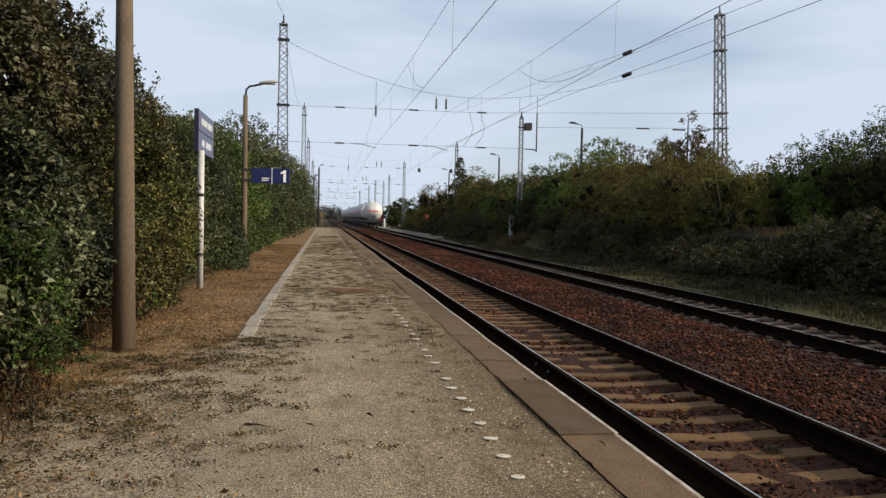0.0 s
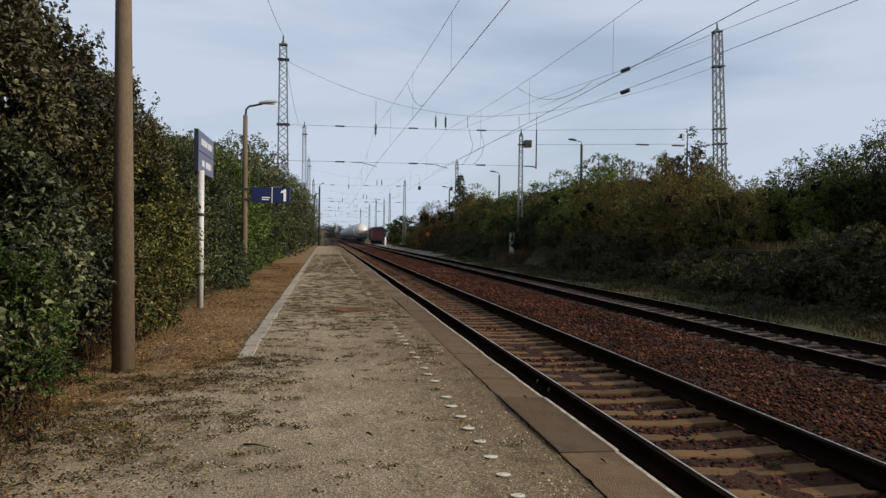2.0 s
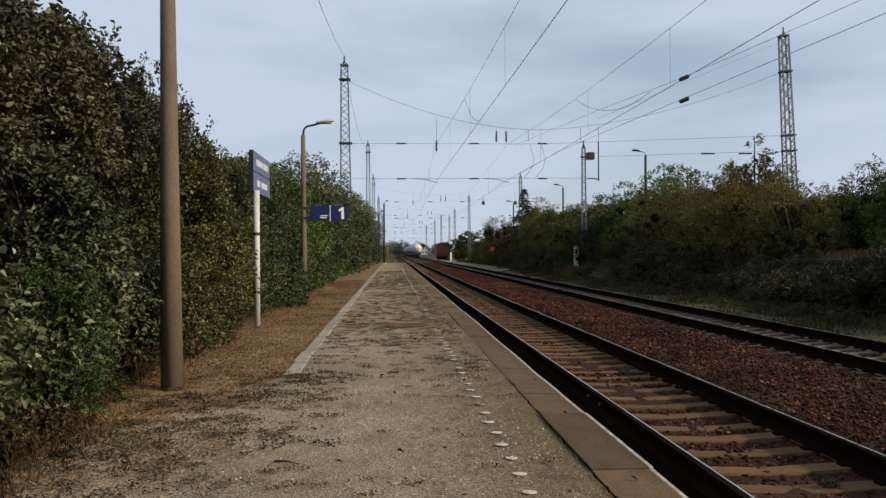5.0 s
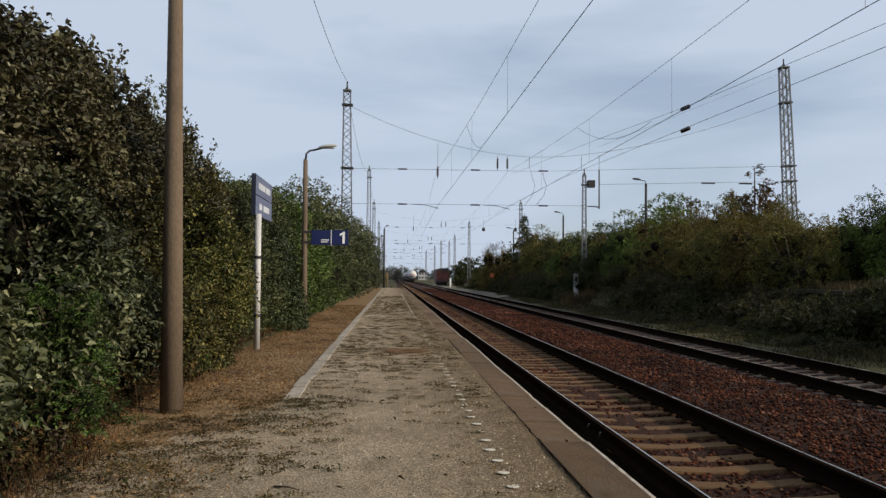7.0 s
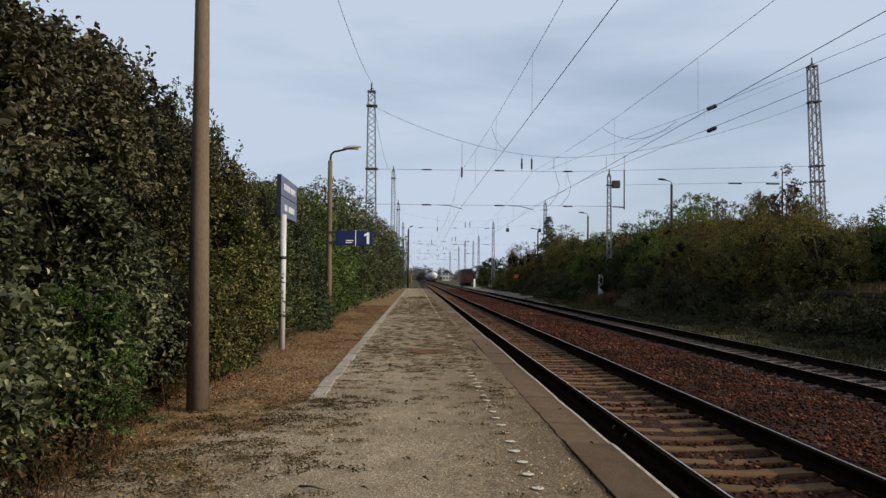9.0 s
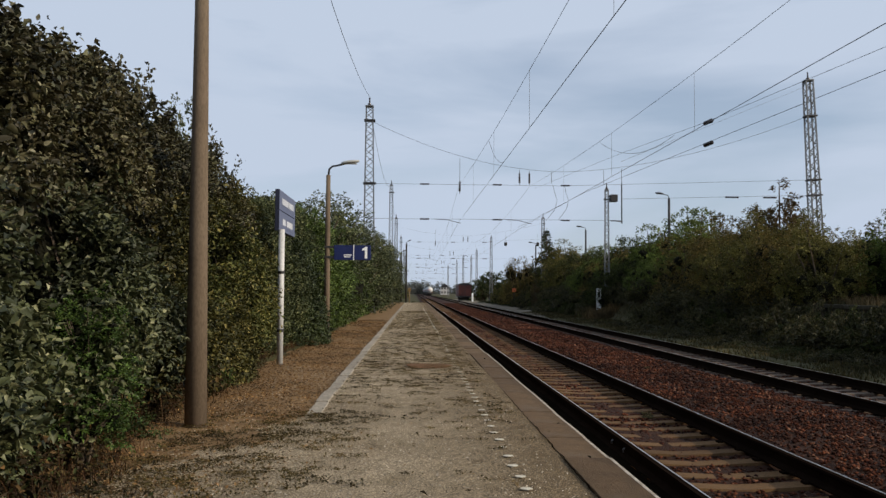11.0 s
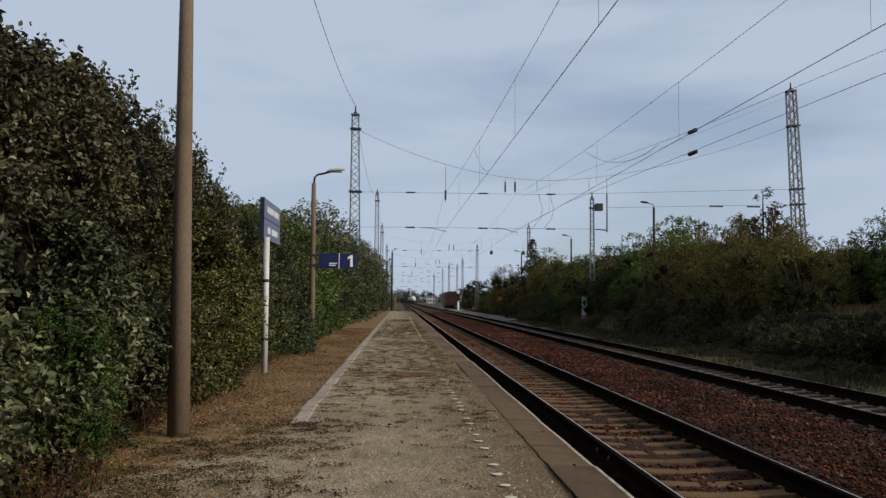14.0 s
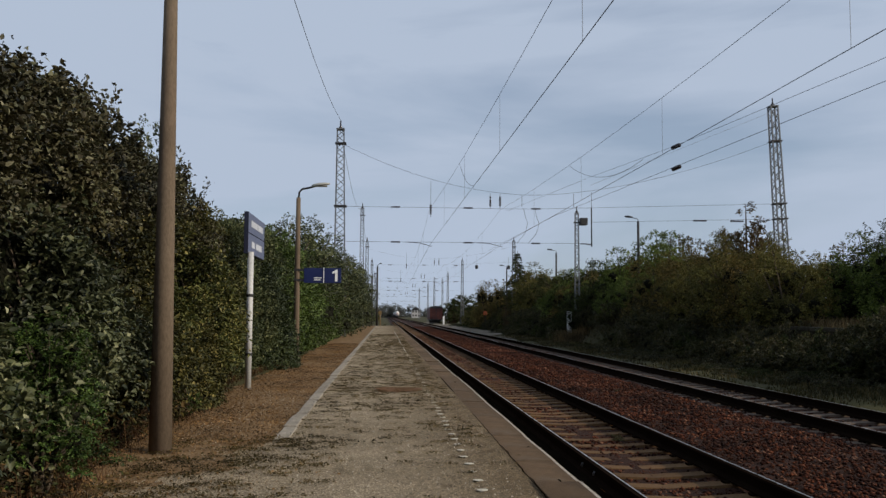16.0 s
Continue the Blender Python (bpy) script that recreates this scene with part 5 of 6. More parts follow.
def make_bushes():
    rng = np.random.RandomState(77)
    kinds = [bush("shrub", 1, 4.2, 4.2, BANK_OLIVE, 0.085, 19000, "olive brown autumn shrub on the bank", "bank shrubs"),
             bush("shrub", 2, 4.4, 3.6, BANK_GREEN, 0.085, 19000, "green shrub on the bank", "bank shrubs"),
             bush("shrub", 3, 4.0, 4.6, BANK_YELLOW, 0.085, 19000, "yellowing autumn shrub on the bank", "bank shrubs"),
             bush("shrub", 4, 4.8, 3.4, BANK_SHADE, 0.085, 19000, "dark green shrub on the bank", "bank shrubs"),
             bush("shrub", 5, 3.4, 5.2, BANK_OLIVE, 0.085, 19000, "tall olive shrub on the bank", "bank shrubs"),
             bush("bramble", 6, 3.2, 1.3, LEAF_SHADE, 0.085, 5200, "low dark bramble at the foot of the bank", "bank shrubs"),
             bush("bramble", 7, 2.6, 1.2, BANK_SHADE, 0.085, 4400, "low green bramble at the foot of the bank", "bank shrubs"),
             bush("shrub", 8, 1.5, 3.6, LEAF_RUST, 0.09, 4200, "thin rust coloured shrub on the bank", "bank shrubs"),
             bush("tree", 10, 4.2, 4.2, BANK_OLIVE, 0.24, 2600, "olive brown tree far along the line", "distant trees"),
             bush("tree", 11, 4.6, 3.8, BANK_SHADE, 0.24, 2600, "dark green tree far along the line", "distant trees"),
             bush("shrub", 9, 4.4, 4.6, BANK_SHADE, 0.095, 17000, "dark green shrub with feathery arching shoots on the bank", "bank shrubs", True)]
    used = set()

    def put(k, x, y, s, sz=None):
        z = float(ground_height(x, y)) - 0.08
        m = pose(x, y, z, 0, 0, rng.uniform(0, 360))
        o = kinds[k]
        if k in used:
            o = copy_thing(kinds[k], m)
        used.add(k)
        o.matrix_basis = m
        o.scale = (s * rng.uniform(0.9, 1.1), s * rng.uniform(0.9, 1.1), sz or s)
        return o

    # tall row on the bank
    y = 22.0
    while y < 150:
        x = 18.5 + rng.uniform(-1.2, 1.2) + 0.022 * max(0, y - 75)
        k = rng.choice([3, 3, 1]) if y < 37 else rng.choice([0, 2, 4, 2]) if y < 54 else rng.choice([3, 1, 3, 0]) if y < 85 else rng.choice([0, 1, 3, 2]) if y < 110 else rng.choice([8, 9])
        if y < 37:
            x += 2.6
        s = rng.uniform(0.72, 1.18) * float(np.interp(y, [20, 32, 40, 52, 70, 100, 150], [1.05, 1.08, 1.14, 1.32, 1.52, 1.42, 1.4]))
        put(k, x, y, s)
        y += float(np.interp(y, [20, 60, 150], [2.0, 2.8, 5.0])) * rng.uniform(0.6, 1.5)
    # second row in front
    y = 33.5
    while y < 150:
        x = 15.9 + rng.uniform(-0.5, 0.6) - 0.01 * max(0, y - 60)
        if y < 84:
            put(rng.choice([2, 0, 2]) if y < 52 else rng.choice([1, 3, 1, 0]), x, y, rng.uniform(0.72, 1.0) * (1 if y < 84 else 0.7))
        y += float(np.interp(y, [20, 60, 150], [2.0, 2.6, 5.0]))
    # brambles on the slope, clear of the marker post
    for i in range(190):
        y = 18 + 100 * rng.uniform() ** 1.3
        x = rng.uniform(13.2, 15.0)
        bare = 26.5 < y < 35
        if 50 < y < 64 and x < 14.6:
            continue
        put(rng.choice([5, 5, 6]), x, y, rng.uniform(0.7, 1.15), rng.uniform(0.75, 1.15) if bare else rng.uniform(0.7, 1.25))
    for x, y, k in ((21.2, 29.5, 0.9), (21.4, 32.0, 1.12), (21.0, 35.0, 0.98), (22.2, 26.5, 0.95)):
        put(10, x, y, k)
    spruce(16.2, 105.0, 8.3, "small dark spruce beyond the bushes")
    for i in range(50):
        y = 17 + 36 * rng.uniform() ** 1.3
        put(rng.choice([5, 5, 6]), rng.uniform(11.3, 13.6), y, rng.uniform(0.4, 0.75), rng.uniform(0.12, 0.38))
    put(4, 20.6, 48.5, 1.12)
    put(4, 17.8, 49.2, 1.05)
    put(4, 19.2, 47.6, 1.12)
    put(2, 21.6, 50.0, 1.25)
    put(1, 23.9, 74.0, 2.15)
    put(4, 26.0, 75.0, 1.6)
    put(4, 21.8, 54.5, 1.26)
    put(0, 24.6, 50.0, 1.2)
    put(4, 25.2, 46.0, 0.95)
    for i in range(16):
        put(rng.choice([5, 6]), rng.uniform(14.1, 14.8), 23 + i * 0.85, 0.75, rng.uniform(1.05, 1.4))
    put(7, 20.5, 48.0, 1.9)
    put(1, 19.6, 60.5, 1.8)
    put(0, 18.6, 70.5, 1.25)
    put(3, 17.0, 74.0, 1.3)
    put(7, 19.0, 66.0, 1.4)
    # backs of the thicket
    y = 24.0
    while y < 120:
        put(rng.choice([0, 3, 1]), 22.5 + rng.uniform(-1, 1), y, rng.uniform(0.75, 0.9))
        y += 6.0
    put(6, 12.6, 63.2, 0.6, 0.6)
    put(6, 13.7, 61.6, 0.5, 0.4)
    put(3, 14.5, 62.8, 0.85)
    put(7, 14.6, 192.0, 1.1)
    put(7, 15.6, 196.0, 1.2)
    put(0, 13.9, 112.0, 1.15, 1.72)
    put(3, 16.6, 118.0, 1.3, 1.5)
    put(2, 13.4, 123.0, 0.8, 0.9)
    put(9, 17.5, 190.0, 2.0)
    put(9, 15.6, 205.0, 1.8)
    put(7, 13.6, 96.0, 0.9)
    put(2, 14.2, 99.0, 0.55)
    for i in range(16):
        put(rng.choice([5, 6]), rng.uniform(-2.6, 1.2), rng.uniform(105, 118), rng.uniform(0.45, 0.7), rng.uniform(0.35, 0.75))
    put(2, 13.6, 140.0, 0.6)
    for i in range(16):
        put(rng.choice([5, 6]), rng.uniform(12.4, 14.6), rng.uniform(75, 160), rng.uniform(0.5, 0.9), rng.uniform(0.25, 0.5))
    # distant trees
    for i in range(46):
        y = rng.uniform(130, 420)
        x = rng.uniform(4, 20) + y * 0.09
        put(rng.choice([8, 9]), x, y, rng.uniform(1.2, 2.2))
    for i in range(26):
        y = rng.uniform(110, 330)
        put(rng.choice([8, 9]), rng.uniform(-9, -4.0), y, rng.uniform(0.9, 1.6))
    back = bush("tree", 41, 2.6, 4.4, LEAF_GREY, 0.075, 11000, "slender grey-green young tree behind the hedge", "trees behind the hedge")
    back.location = (-4.5, 15.7, 0)
    back.scale = (0.8, 1.2, 1.26)
    copy_thing(back, pose(-5.2, 19.0, 0, 0, 0, 140)).scale = (0.8, 0.7, 1.25)
    for x, y, zt in ((-4.2, 24.5, 4.3), (-4.3, 28.0, 4.9), (-4.1, 32.0, 5.6), (-4.0, 36.5, 6.1), (-3.9, 40.0, 5.2), (-3.7, 45.5, 5.9), (-3.6, 51.0, 6.1), (-3.7, 57.0, 6.2), (-3.5, 64.0, 6.4), (-3.5, 72.0, 6.4), (-3.4, 81.0, 6.4), (-3.3, 91.0, 6.2), (-3.6, 100.0, 6.2), (-3.6, 112.0, 6.4)):
        o = copy_thing(back, pose(x, y, 0, 0, 0, rng.uniform(0, 360)))
        sc = zt / 4.25
        o.scale = (sc * 1.15, sc * 1.3, sc)
    tuft = bush("weed_clump", 47, 0.17, 0.15, LEAF_SHADE, 0.022, 420, "small green weed growing between the sleepers", "weeds in the track")
    tuft.location = (3.48, 13.3, -0.6)
    for x, y, sc in ((3.4, 7.1, 0.8), (5.6, 21.0, 1.0)):
        copy_thing(tuft, pose(x, y, -0.6, 0, 0, 70 * y)).scale = (sc, sc, sc)
    green = bush("shrub", 45, 0.75, 0.95, LEAF_FRESH, 0.034, 6500, "fresh green elder growth in the front of the hedge", "platform hedge", True)
    green.location = (-2.24, 6.65, 0.16)
    green.scale = (0.9, 1.0, 0.8)
    copy_thing(green, pose(-2.27, 6.8, 0.62, 0, 0, 200)).scale = (0.75, 1.0, 0.7)
    weed = bush("weed_clump", 43, 0.9, 0.75, LEAF_FRESH, 0.042, 2600, "fresh green weeds at the foot of the hedge", "weeds at the hedge")
    weed.location = (-2.6, 4.4, -0.02)
    for x, y, sc in ((-2.5, 6.1, 0.6), (-2.45, 11.6, 0.5)):
        copy_thing(weed, pose(x, y, -0.02, 0, 0, rng.uniform(0, 360))).scale = (sc, sc, sc)
    farb = bush("tree", 15, 9, 9, LEAF_FAR, 0.6, 2600, "distant tree on the horizon with haze painted into its leaf colour", "distant trees")
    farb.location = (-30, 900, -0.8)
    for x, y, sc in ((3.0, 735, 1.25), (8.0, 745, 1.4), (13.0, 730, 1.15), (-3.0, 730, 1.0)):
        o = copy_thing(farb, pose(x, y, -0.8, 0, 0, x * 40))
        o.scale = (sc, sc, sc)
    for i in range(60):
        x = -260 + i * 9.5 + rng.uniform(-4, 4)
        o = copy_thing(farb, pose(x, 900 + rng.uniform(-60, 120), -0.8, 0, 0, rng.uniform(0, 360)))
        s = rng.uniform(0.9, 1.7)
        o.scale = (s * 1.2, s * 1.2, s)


def make_litter():
    rng = np.random.RandomState(55)
    n = 60000
    y = 3.0 + 36 * rng.uniform(0, 1, n) ** 1.7
    x = rng.uniform(-2.5, -1.06, n)
    near = y < 9.4 + 0.5 * fractal(x * 2, y * 0, 5)
    x = np.where(near, -2.5 + rng.exponential(0.50, n), x)
    keep = (fractal(x * 2.2, y * 1.4, 63) + rng.normal(0, 0.5, n) > np.where(near, np.interp(x, [-2.4, -1.6, -0.6], [-0.6, -0.25, 0.55]), -0.5)) & (x < 0.3)
    x, y = x[keep], y[keep]
    n = len(x)
    p = np.stack([x, y, 0.006 + rng.uniform(0, 0.010, n)], -1)
    v, f = leaves(rng, p, np.tile([0, 0, 1.0], (n, 1)), 0.030, 0.35, 0.45)
    v[:, 2] = np.maximum(v[:, 2], 0.001)
    tagged(mesh_arrays("leaf_litter", v, f, LITTER), "fine orange-brown leaf litter on the verge", "fallen leaves", kind="stuff")
    # dark moss and weed tufts in the asphalt
    nc = 4200
    yc = 5.0 + 52 * rng.uniform(0, 1, nc) ** 1.2
    xc = rng.uniform(-0.9, 1.05, nc)
    ok = 0.6 * fractal(xc * 1.5, yc * 0.6, 61) + rng.normal(0, 0.5, nc) > np.where(yc < 9, 0.6 + 0.25 * (xc + 0.9), -0.1)
    xc, yc = xc[ok], yc[ok]
    nb = 4200
    yb = rng.uniform(4.4, 9.6, nb)
    xb = rng.uniform(-2.1, -0.35, nb)
    ob = 0.35 * fractal(xb * 2.4, yb * 1.6, 67) + rng.normal(0, 0.5, nb) > np.interp(xb, [-2.1, -1.2, -0.35], [0.40, 0.35, 0.75]) + np.clip(6.6 - yb, 0, 2) * 0.35
    xc, yc = np.concatenate([xc, xb[ob]]), np.concatenate([yc, yb[ob]])
    k = 26
    x = np.repeat(xc, k) + rng.normal(0, 0.050, len(xc) * k)
    y = np.repeat(yc, k) + rng.normal(0, 0.032, len(xc) * k)
    n = len(x)
    p = np.stack([x, y, 0.006 + rng.uniform(0, 0.012, n)], -1)
    v, f = leaves(rng, p, np.tile([0, 0, 1.0], (n, 1)), 0.024, 0.45, 0.5)
    v[:, 2] = np.maximum(v[:, 2], 0.001)
    tagged(mesh_arrays("moss_tufts", v, f, MOSS), "dark moss and dead leaf tufts in the asphalt", "moss", kind="stuff")
    n = 260
    y = 3.5 + 40 * rng.uniform(0, 1, n)
    x = rng.uniform(-0.9, 1.4, n)
    p = np.stack([x, y, 0.012 + rng.uniform(0, 0.01, n)], -1)
    v, f = leaves(rng, p, np.tile([0, 0, 1.0], (n, 1)), 0.045, 0.5)
    v[:, 2] = np.maximum(v[:, 2], 0.001)
    tagged(mesh_arrays("scattered_leaves", v, f, LITTER_DARK), "dark fallen leaves scattered over the asphalt", "fallen leaves", kind="stuff")
    # pale grit trodden out of the asphalt
    n = 15000
    y = 3.2 + 12 * rng.uniform(0, 1, n) ** 1.5
    x = rng.uniform(-2.1, 1.1, n)
    sz = rng.uniform(0.003, 0.0075, n)
    corner = np.array([(1, 0, 0), (-0.5, 0.87, 0), (-0.5, -0.87, 0), (0.1, 0.1, 0.9)])
    v = (corner[None] + rng.normal(0, 0.25, (n, 4, 3))) * sz[:, None, None] + np.stack([x, y, np.full(n, 0.003)], -1)[:, None]
    f = (np.arange(n)[:, None, None] * 4 + np.array([(0, 1, 3), (1, 2, 3), (2, 0, 3)])[None]).reshape(-1, 3)
    tagged(mesh_arrays("grit", v.reshape(-1, 3), f, GRIT), "pale grit lying loose on the worn asphalt", "grit", kind="stuff")
    tw = part("twig", tube(bmesh.new(), [(-0.66, 5.83, 0.008), (-0.58, 5.80, 0.014), (-0.50, 5.74, 0.008)], [0.007, 0.006, 0.003], 6), BARK)
    tagged(tw, "short dark broken twig lying on the asphalt", "twig")
    # grass strip beyond the second track
    n = 52000
    y = 14 + 70 * rng.uniform(0, 1, n) ** 1.6
    x = rng.uniform(9.75, 14.6, n)
    thin = (x > 10.6) | (fractal(x * 1.5, y * 0.9, 83) + rng.normal(0, 0.4, n) > 0.25)
    x, y = x[thin], y[thin]
    n = len(x)
    grass_blades("grass_strip", x, y, ground_height(x, y) - 0.01, 0.03, 0.15, 0.035, GRASS, rng, "uneven grass strip between track and bank")
    n = 1200
    y = 60.5 + rng.normal(0, 0.7, n)
    x = 13.2 + rng.normal(0, 0.55, n)
    grass_blades("grass_clump", x, y, ground_height(x, y) - 0.01, 0.4, 1.0, 0.03, GRASS_DRY, rng, "tall dry grass round the marker post")
    n = 4000
    y = 24 + 16 * rng.uniform(0, 1, n)
    x = rng.uniform(15.3, 19, n)
    grass_blades("dry_grass", x, y, ground_height(x, y) - 0.01, 0.15, 0.5, 0.03, GRASS_DRY, rng, "tall straw-coloured grass on the bank")


def make_gravel():
    xs, ys = np.arange(9.7, 14.6, 0.35), np.arange(66, 230, 1.2)
    X, Y = np.meshgrid(xs, ys)
    v = np.stack([X, Y, np.maximum(ground_height(X, Y), np.interp(X, [9.4, 9.9, 10.5, 11], [-0.60, -0.66, -0.74, -0.9])) + 0.03], -1).reshape(-1, 3)
    a = (np.arange(len(ys) - 1)[:, None] * len(xs) + np.arange(len(xs) - 1)[None]).ravel()
    mx, my = xs[a % len(xs)], ys[a // len(xs)]
    keep = mx < np.interp(my, [66, 85, 110, 170, 230], [10.2, 11.6, 12.8, 12.8, 11.5]) + 0.9 * fractal(mx * 0.8, my * 0.3, 87)
    f = np.stack([a, a + 1, a + len(xs) + 1, a + len(xs)], 1)[keep]
    tagged(mesh_arrays("gravel_patch", v, f, GRAVEL, smooth=True), "pale sandy gravel beside the far part of the second track", "gravel", kind="structure")


make_gravel()
make_hedge()
make_bushes()
make_litter()


# ---- the train and other things far along the line ----
TANK_WHITE = surface("tank_white_paint", (0.46, 0.455, 0.44), (0.62, 0.61, 0.59), 0.8, 14.0, 0.4, 0, 0.05, 0.002)
TANK_GREY = surface("tank_grey_paint", (0.22, 0.23, 0.24), (0.36, 0.37, 0.38), 0.6, 10.0, 0.5, 0, 0.05, 0.002)
STRIPE = plain("orange_red_stripe", (0.55, 0.09, 0.04), 0.5)
WAGON_RED = surface("brown_red_wagon_paint", (0.060, 0.015, 0.011), (0.115, 0.028, 0.019), 0.8, 9.0, 0.7, 0, 0.2, 0.01)


def tank_wagon(paint, label):
    t = thing("tank_wagon", (0, 0, 0), label, "tank wagon", "freight train wagons")
    R, Lh, zc = 1.52, 7.4, 2.78
    pts, rad = [], []
    for k in range(9):
        a = k / 8 * 1.5708
        pts.append((0, -Lh + 0.55 * (1 - math.sin(a)), zc)); rad.append(max(0.02, R * math.sin(a) ** 0.55 if k else 0.02))
    p2 = [(0, -p[1], zc) for p in pts][::-1]
    part("tank", tube(bmesh.new(), pts + p2, rad + rad[::-1], 36), paint, t)
    part("stripe", tube(bmesh.new(), [(0, -Lh + 0.42, zc), (0, -Lh + 0.44, zc)], 0.02, 6), STRIPE, t)
    bm = bmesh.new()
    for s in (-1, 1):
        box(bm, s * 1.525 - 0.012, s * 1.525 + 0.012, -Lh + 0.7, Lh - 0.7, zc - 0.11, zc + 0.11)
    part("side_stripe", bm, STRIPE, t, "orange-red warning band")
    # the band across the dished end
    bm = bmesh.new()
    cols = []
    for k in range(17):
        x = -1.45 + 2.9 * k / 16
        rr = abs(x) / R
        yb = -Lh + 0.55 * (1 - math.sqrt(max(0, 1 - min(1, rr ** (1 / 0.55)) ** 2))) if rr < 1 else -Lh + 0.55
        cols.append([bm.verts.new((x, yb - 0.03, zc - 0.1)), bm.verts.new((x, yb - 0.03, zc + 0.1)), bm.verts.new((x, yb + 0.02, zc + 0.1)), bm.verts.new((x, yb + 0.02, zc - 0.1))])
    for a, b in zip(cols, cols[1:]):
        for k in range(4):
            bm.faces.new((a[k], b[k], b[(k + 1) % 4], a[(k + 1) % 4]))
    part("end_stripe", bm, STRIPE, t, "orange-red warning band")
    part("underframe", box(bmesh.new(), -1.2, 1.2, -Lh - 0.35, Lh + 0.35, 0.98, 1.24, 0.02), DARK, t)
    part("headstock", box(bmesh.new(), -1.32, 1.32, -Lh - 0.45, -Lh - 0.3, 0.9, 1.3, 0.02), DARK, t)
    part("end_rail", tube(bmesh.new(), [(-1.2, -Lh - 0.3, 1.2), (-1.2, -Lh - 0.3, 2.1), (1.2, -Lh - 0.3, 2.1), (1.2, -Lh - 0.3, 1.2)], 0.03, 6), DARK, t)
    for x in (-0.875, 0.875):
        part("buffer", tube(bmesh.new(), [(x, -Lh - 0.45, 1.06), (x, -Lh - 0.9, 1.06), (x, -Lh - 0.92, 1.06), (x, -Lh - 1.0, 1.06)], [0.1, 0.1, 0.22, 0.22], 12), DARK, t)
    part("tail_lamp", box(bmesh.new(), 1.05, 1.25, -Lh - 0.5, -Lh - 0.42, 1.35, 1.6, 0.02), STRIPE, t)
    for s in (-1, 1):
        bg = part("bogie", box(bmesh.new(), -1.0, 1.0, s * 5.0 - 1.3, s * 5.0 + 1.3, 0.45, 0.8, 0.04), DARK, t)
        for yy in (-0.9, 0.9):
            for x in (-0.75, 0.75):
                part("wheel", tube(bmesh.new(), [(x - 0.07, s * 5.0 + yy, 0.46), (x + 0.07, s * 5.0 + yy, 0.46)], 0.46, 20), DARK, bg)
    for yy in (-3.0, 0, 3.0):
        part("saddle", box(bmesh.new(), -1.1, 1.1, yy - 0.15, yy + 0.15, 1.2, 1.8, 0.02), DARK, t)
    part("dome", tube(bmesh.new(), [(0, 0, zc + R - 0.1), (0, 0, zc + R + 0.3)], 0.4, 16), paint, t)
    return t


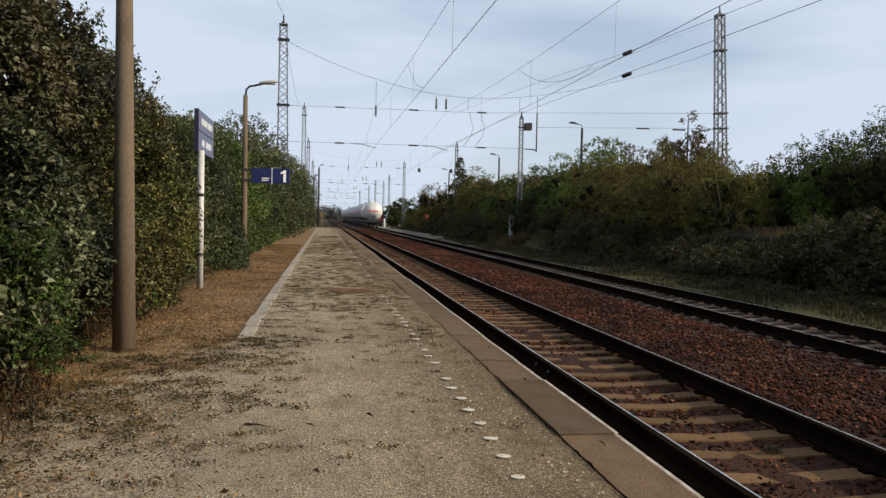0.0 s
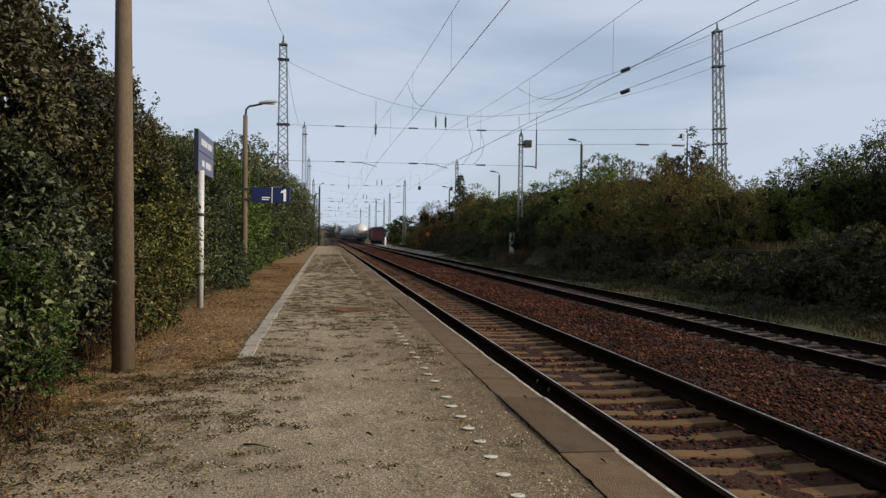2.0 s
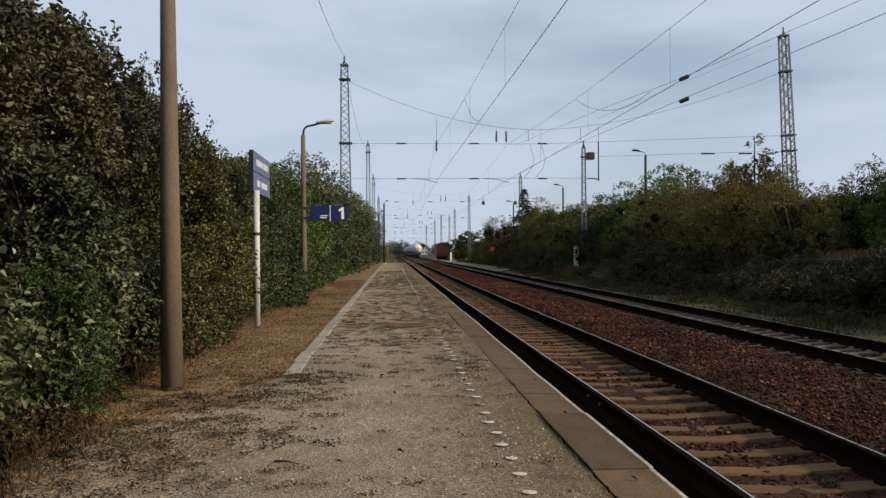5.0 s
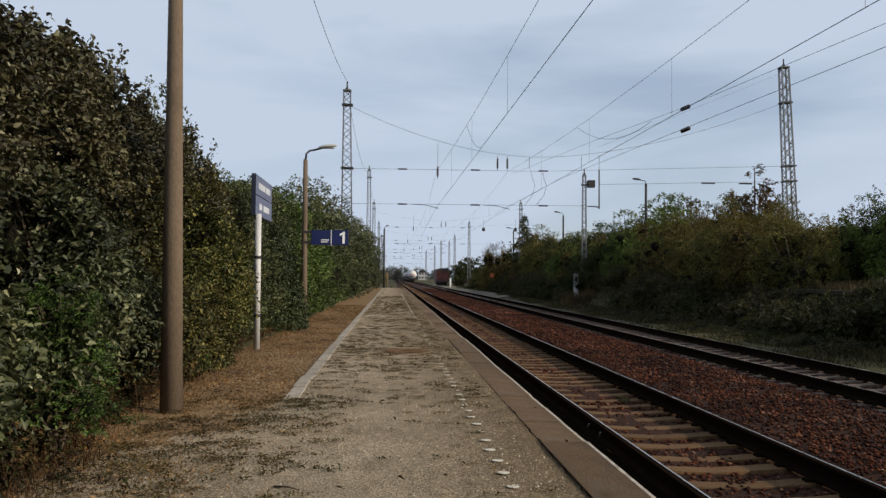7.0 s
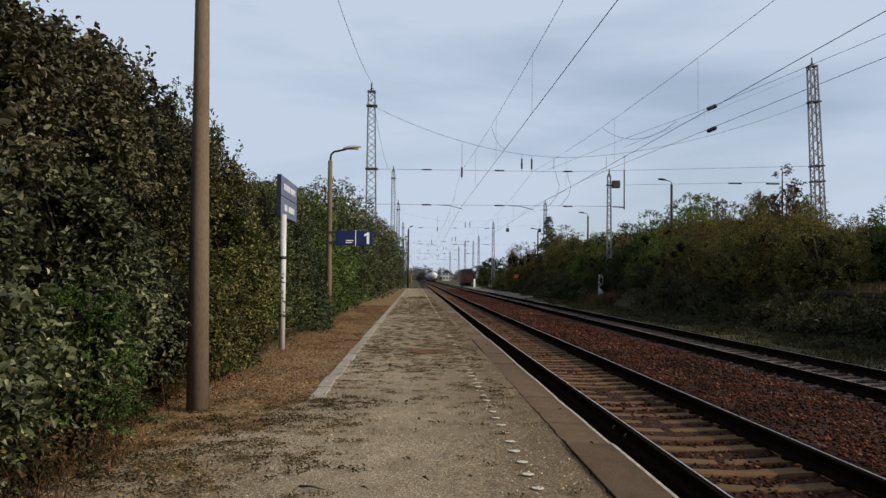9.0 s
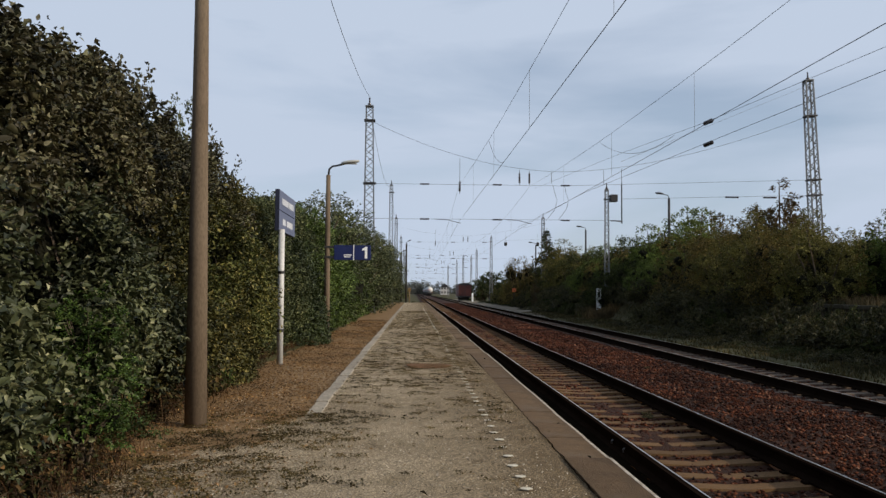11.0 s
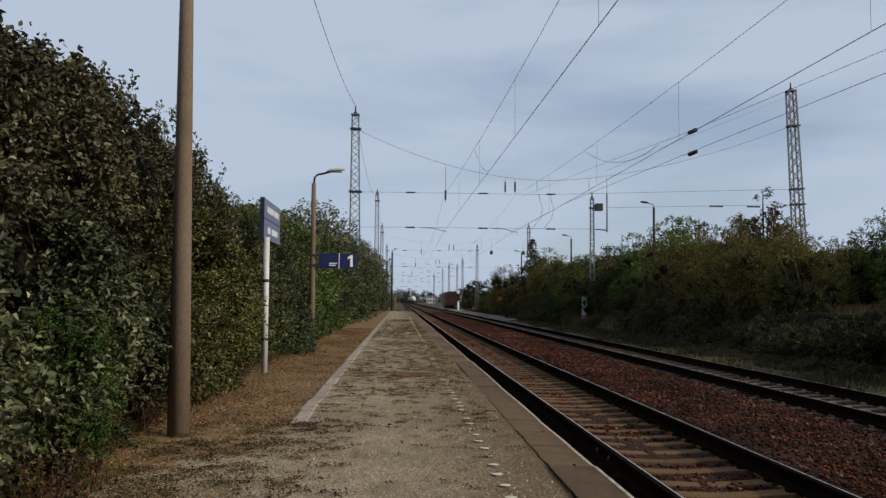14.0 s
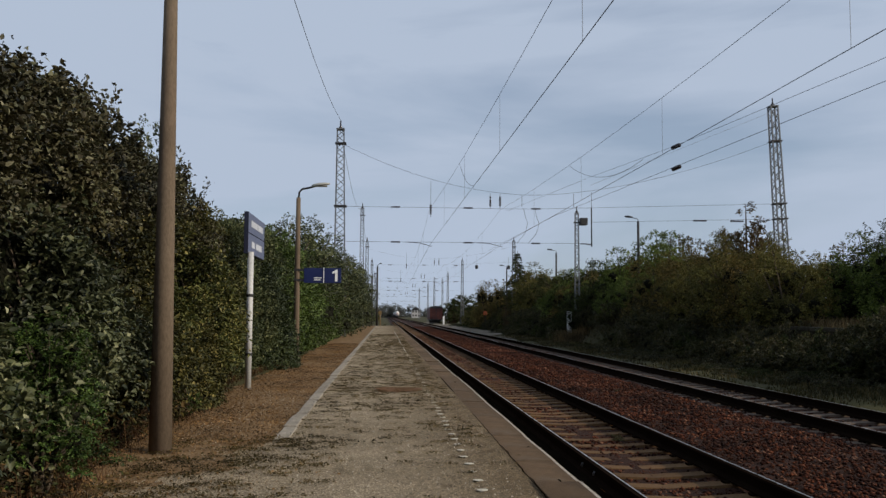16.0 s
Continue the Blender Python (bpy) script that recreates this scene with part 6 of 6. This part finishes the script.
def box_wagon(x, y):
    t = thing("covered_wagon", (x, y, -0.69), "brown-red covered freight wagon standing on a siding", "freight wagon")
    part("body", box(bmesh.new(), -1.4, 1.4, -6, 6, 1.15, 3.55, 0.05), WAGON_RED, t)
    bm = bmesh.new()
    n = 10
    a = [bm.verts.new((1.45 * math.cos(math.pi * k / n), -6.1, 3.5 + 0.55 * math.sin(math.pi * k / n))) for k in range(n + 1)]
    b = [bm.verts.new((v.co.x, 6.1, v.co.z)) for v in a]
    for k in range(n):
        bm.faces.new((a[k], a[k + 1], b[k + 1], b[k]))
    bm.faces.new(a)
    bm.faces.new(b[::-1])
    part("roof", bm, DARK, t, "dark rounded roof")
    part("underframe", box(bmesh.new(), -1.25, 1.25, -6.4, 6.4, 0.95, 1.15, 0.02), DARK, t)
    for k in range(5):
        xx = -1.2 + 0.6 * k
        part("end_rib", box(bmesh.new(), xx - 0.05, xx + 0.05, -6.07, -5.99, 1.2, 3.5), DARK if k == 2 else WAGON_RED, t)
    for xx in (-0.875, 0.875):
        part("buffer", tube(bmesh.new(), [(xx, -6.4, 1.05), (xx, -6.9, 1.05), (xx, -7.0, 1.05)], [0.1, 0.2, 0.22], 12), DARK, t)
    for yy in (-4, 4):
        part("axle_guard", box(bmesh.new(), -1.05, 1.05, yy - 0.7, yy + 0.7, 0.3, 1.0, 0.03), DARK, t)
        for xx in (-0.75, 0.75):
            part("wheel", tube(bmesh.new(), [(xx - 0.07, yy, 0.46), (xx + 0.07, yy, 0.46)], 0.46, 20), DARK, t)
    return t


def far_house(x, y, w, d, h, wall, roof, label):
    t = thing("house", (x, y, -0.7), label, "house", "distant houses")
    part("wall", box(bmesh.new(), -w / 2, w / 2, -d / 2, d / 2, 0, h), wall, t)
    bm = bmesh.new()
    a = [bm.verts.new(p) for p in ((-w / 2 - .4, -d / 2 - .4, h), (w / 2 + .4, -d / 2 - .4, h), (0, -d / 2 - .4, h + w * 0.42))]
    b = [bm.verts.new((v.co.x, d / 2 + .4, v.co.z)) for v in a]
    bm.faces.new(a)
    bm.faces.new(b[::-1])
    for k in range(3):
        bm.faces.new((a[k], b[k], b[(k + 1) % 3], a[(k + 1) % 3]))
    part("roof", bm, roof, t)
    for k in range(3):
        for z in (1.2, 4.0):
            if z + 1.4 < h:
                xx = -w / 3 + k * w / 3
                part("window", box(bmesh.new(), xx - 0.55, xx + 0.55, -d / 2 - 0.03, -d / 2 + 0.05, z, z + 1.4), DARK, t)
    return t


PLASTER = surface("pale_plaster", (0.36, 0.35, 0.34), (0.48, 0.47, 0.46), 0.3, 4.0, 0.9)
box_wagon(11.2, 195.0)
far_house(22.0, 620, 6.0, 10, 5.6, PLASTER, DARK, "distant pale house with a dark roof")

WAGONS = []
for i in range(12):
    if i in (0, 1):
        w = tank_wagon(TANK_WHITE if i == 0 else TANK_GREY, "white tank wagon with an orange-red band, last of the train" if i == 0 else "grey tank wagon with an orange-red band in a moving train")
    else:
        w = copy_thing(WAGONS[1], Matrix())
    WAGONS.append(w)


def motions():
    """The train runs away along the second track."""
    for i, w in enumerate(WAGONS):
        y0 = TRAIN_Y + 8.4 + i * 16.8
        walk(w, [(t, pose(R3 + 0.7525, y0 + TRAIN_V * t, RAIL_Z)) for t in (0, 4, 8, 12, 16)])


TRAIN_Y, TRAIN_V = 143.0, 26.3
motions()
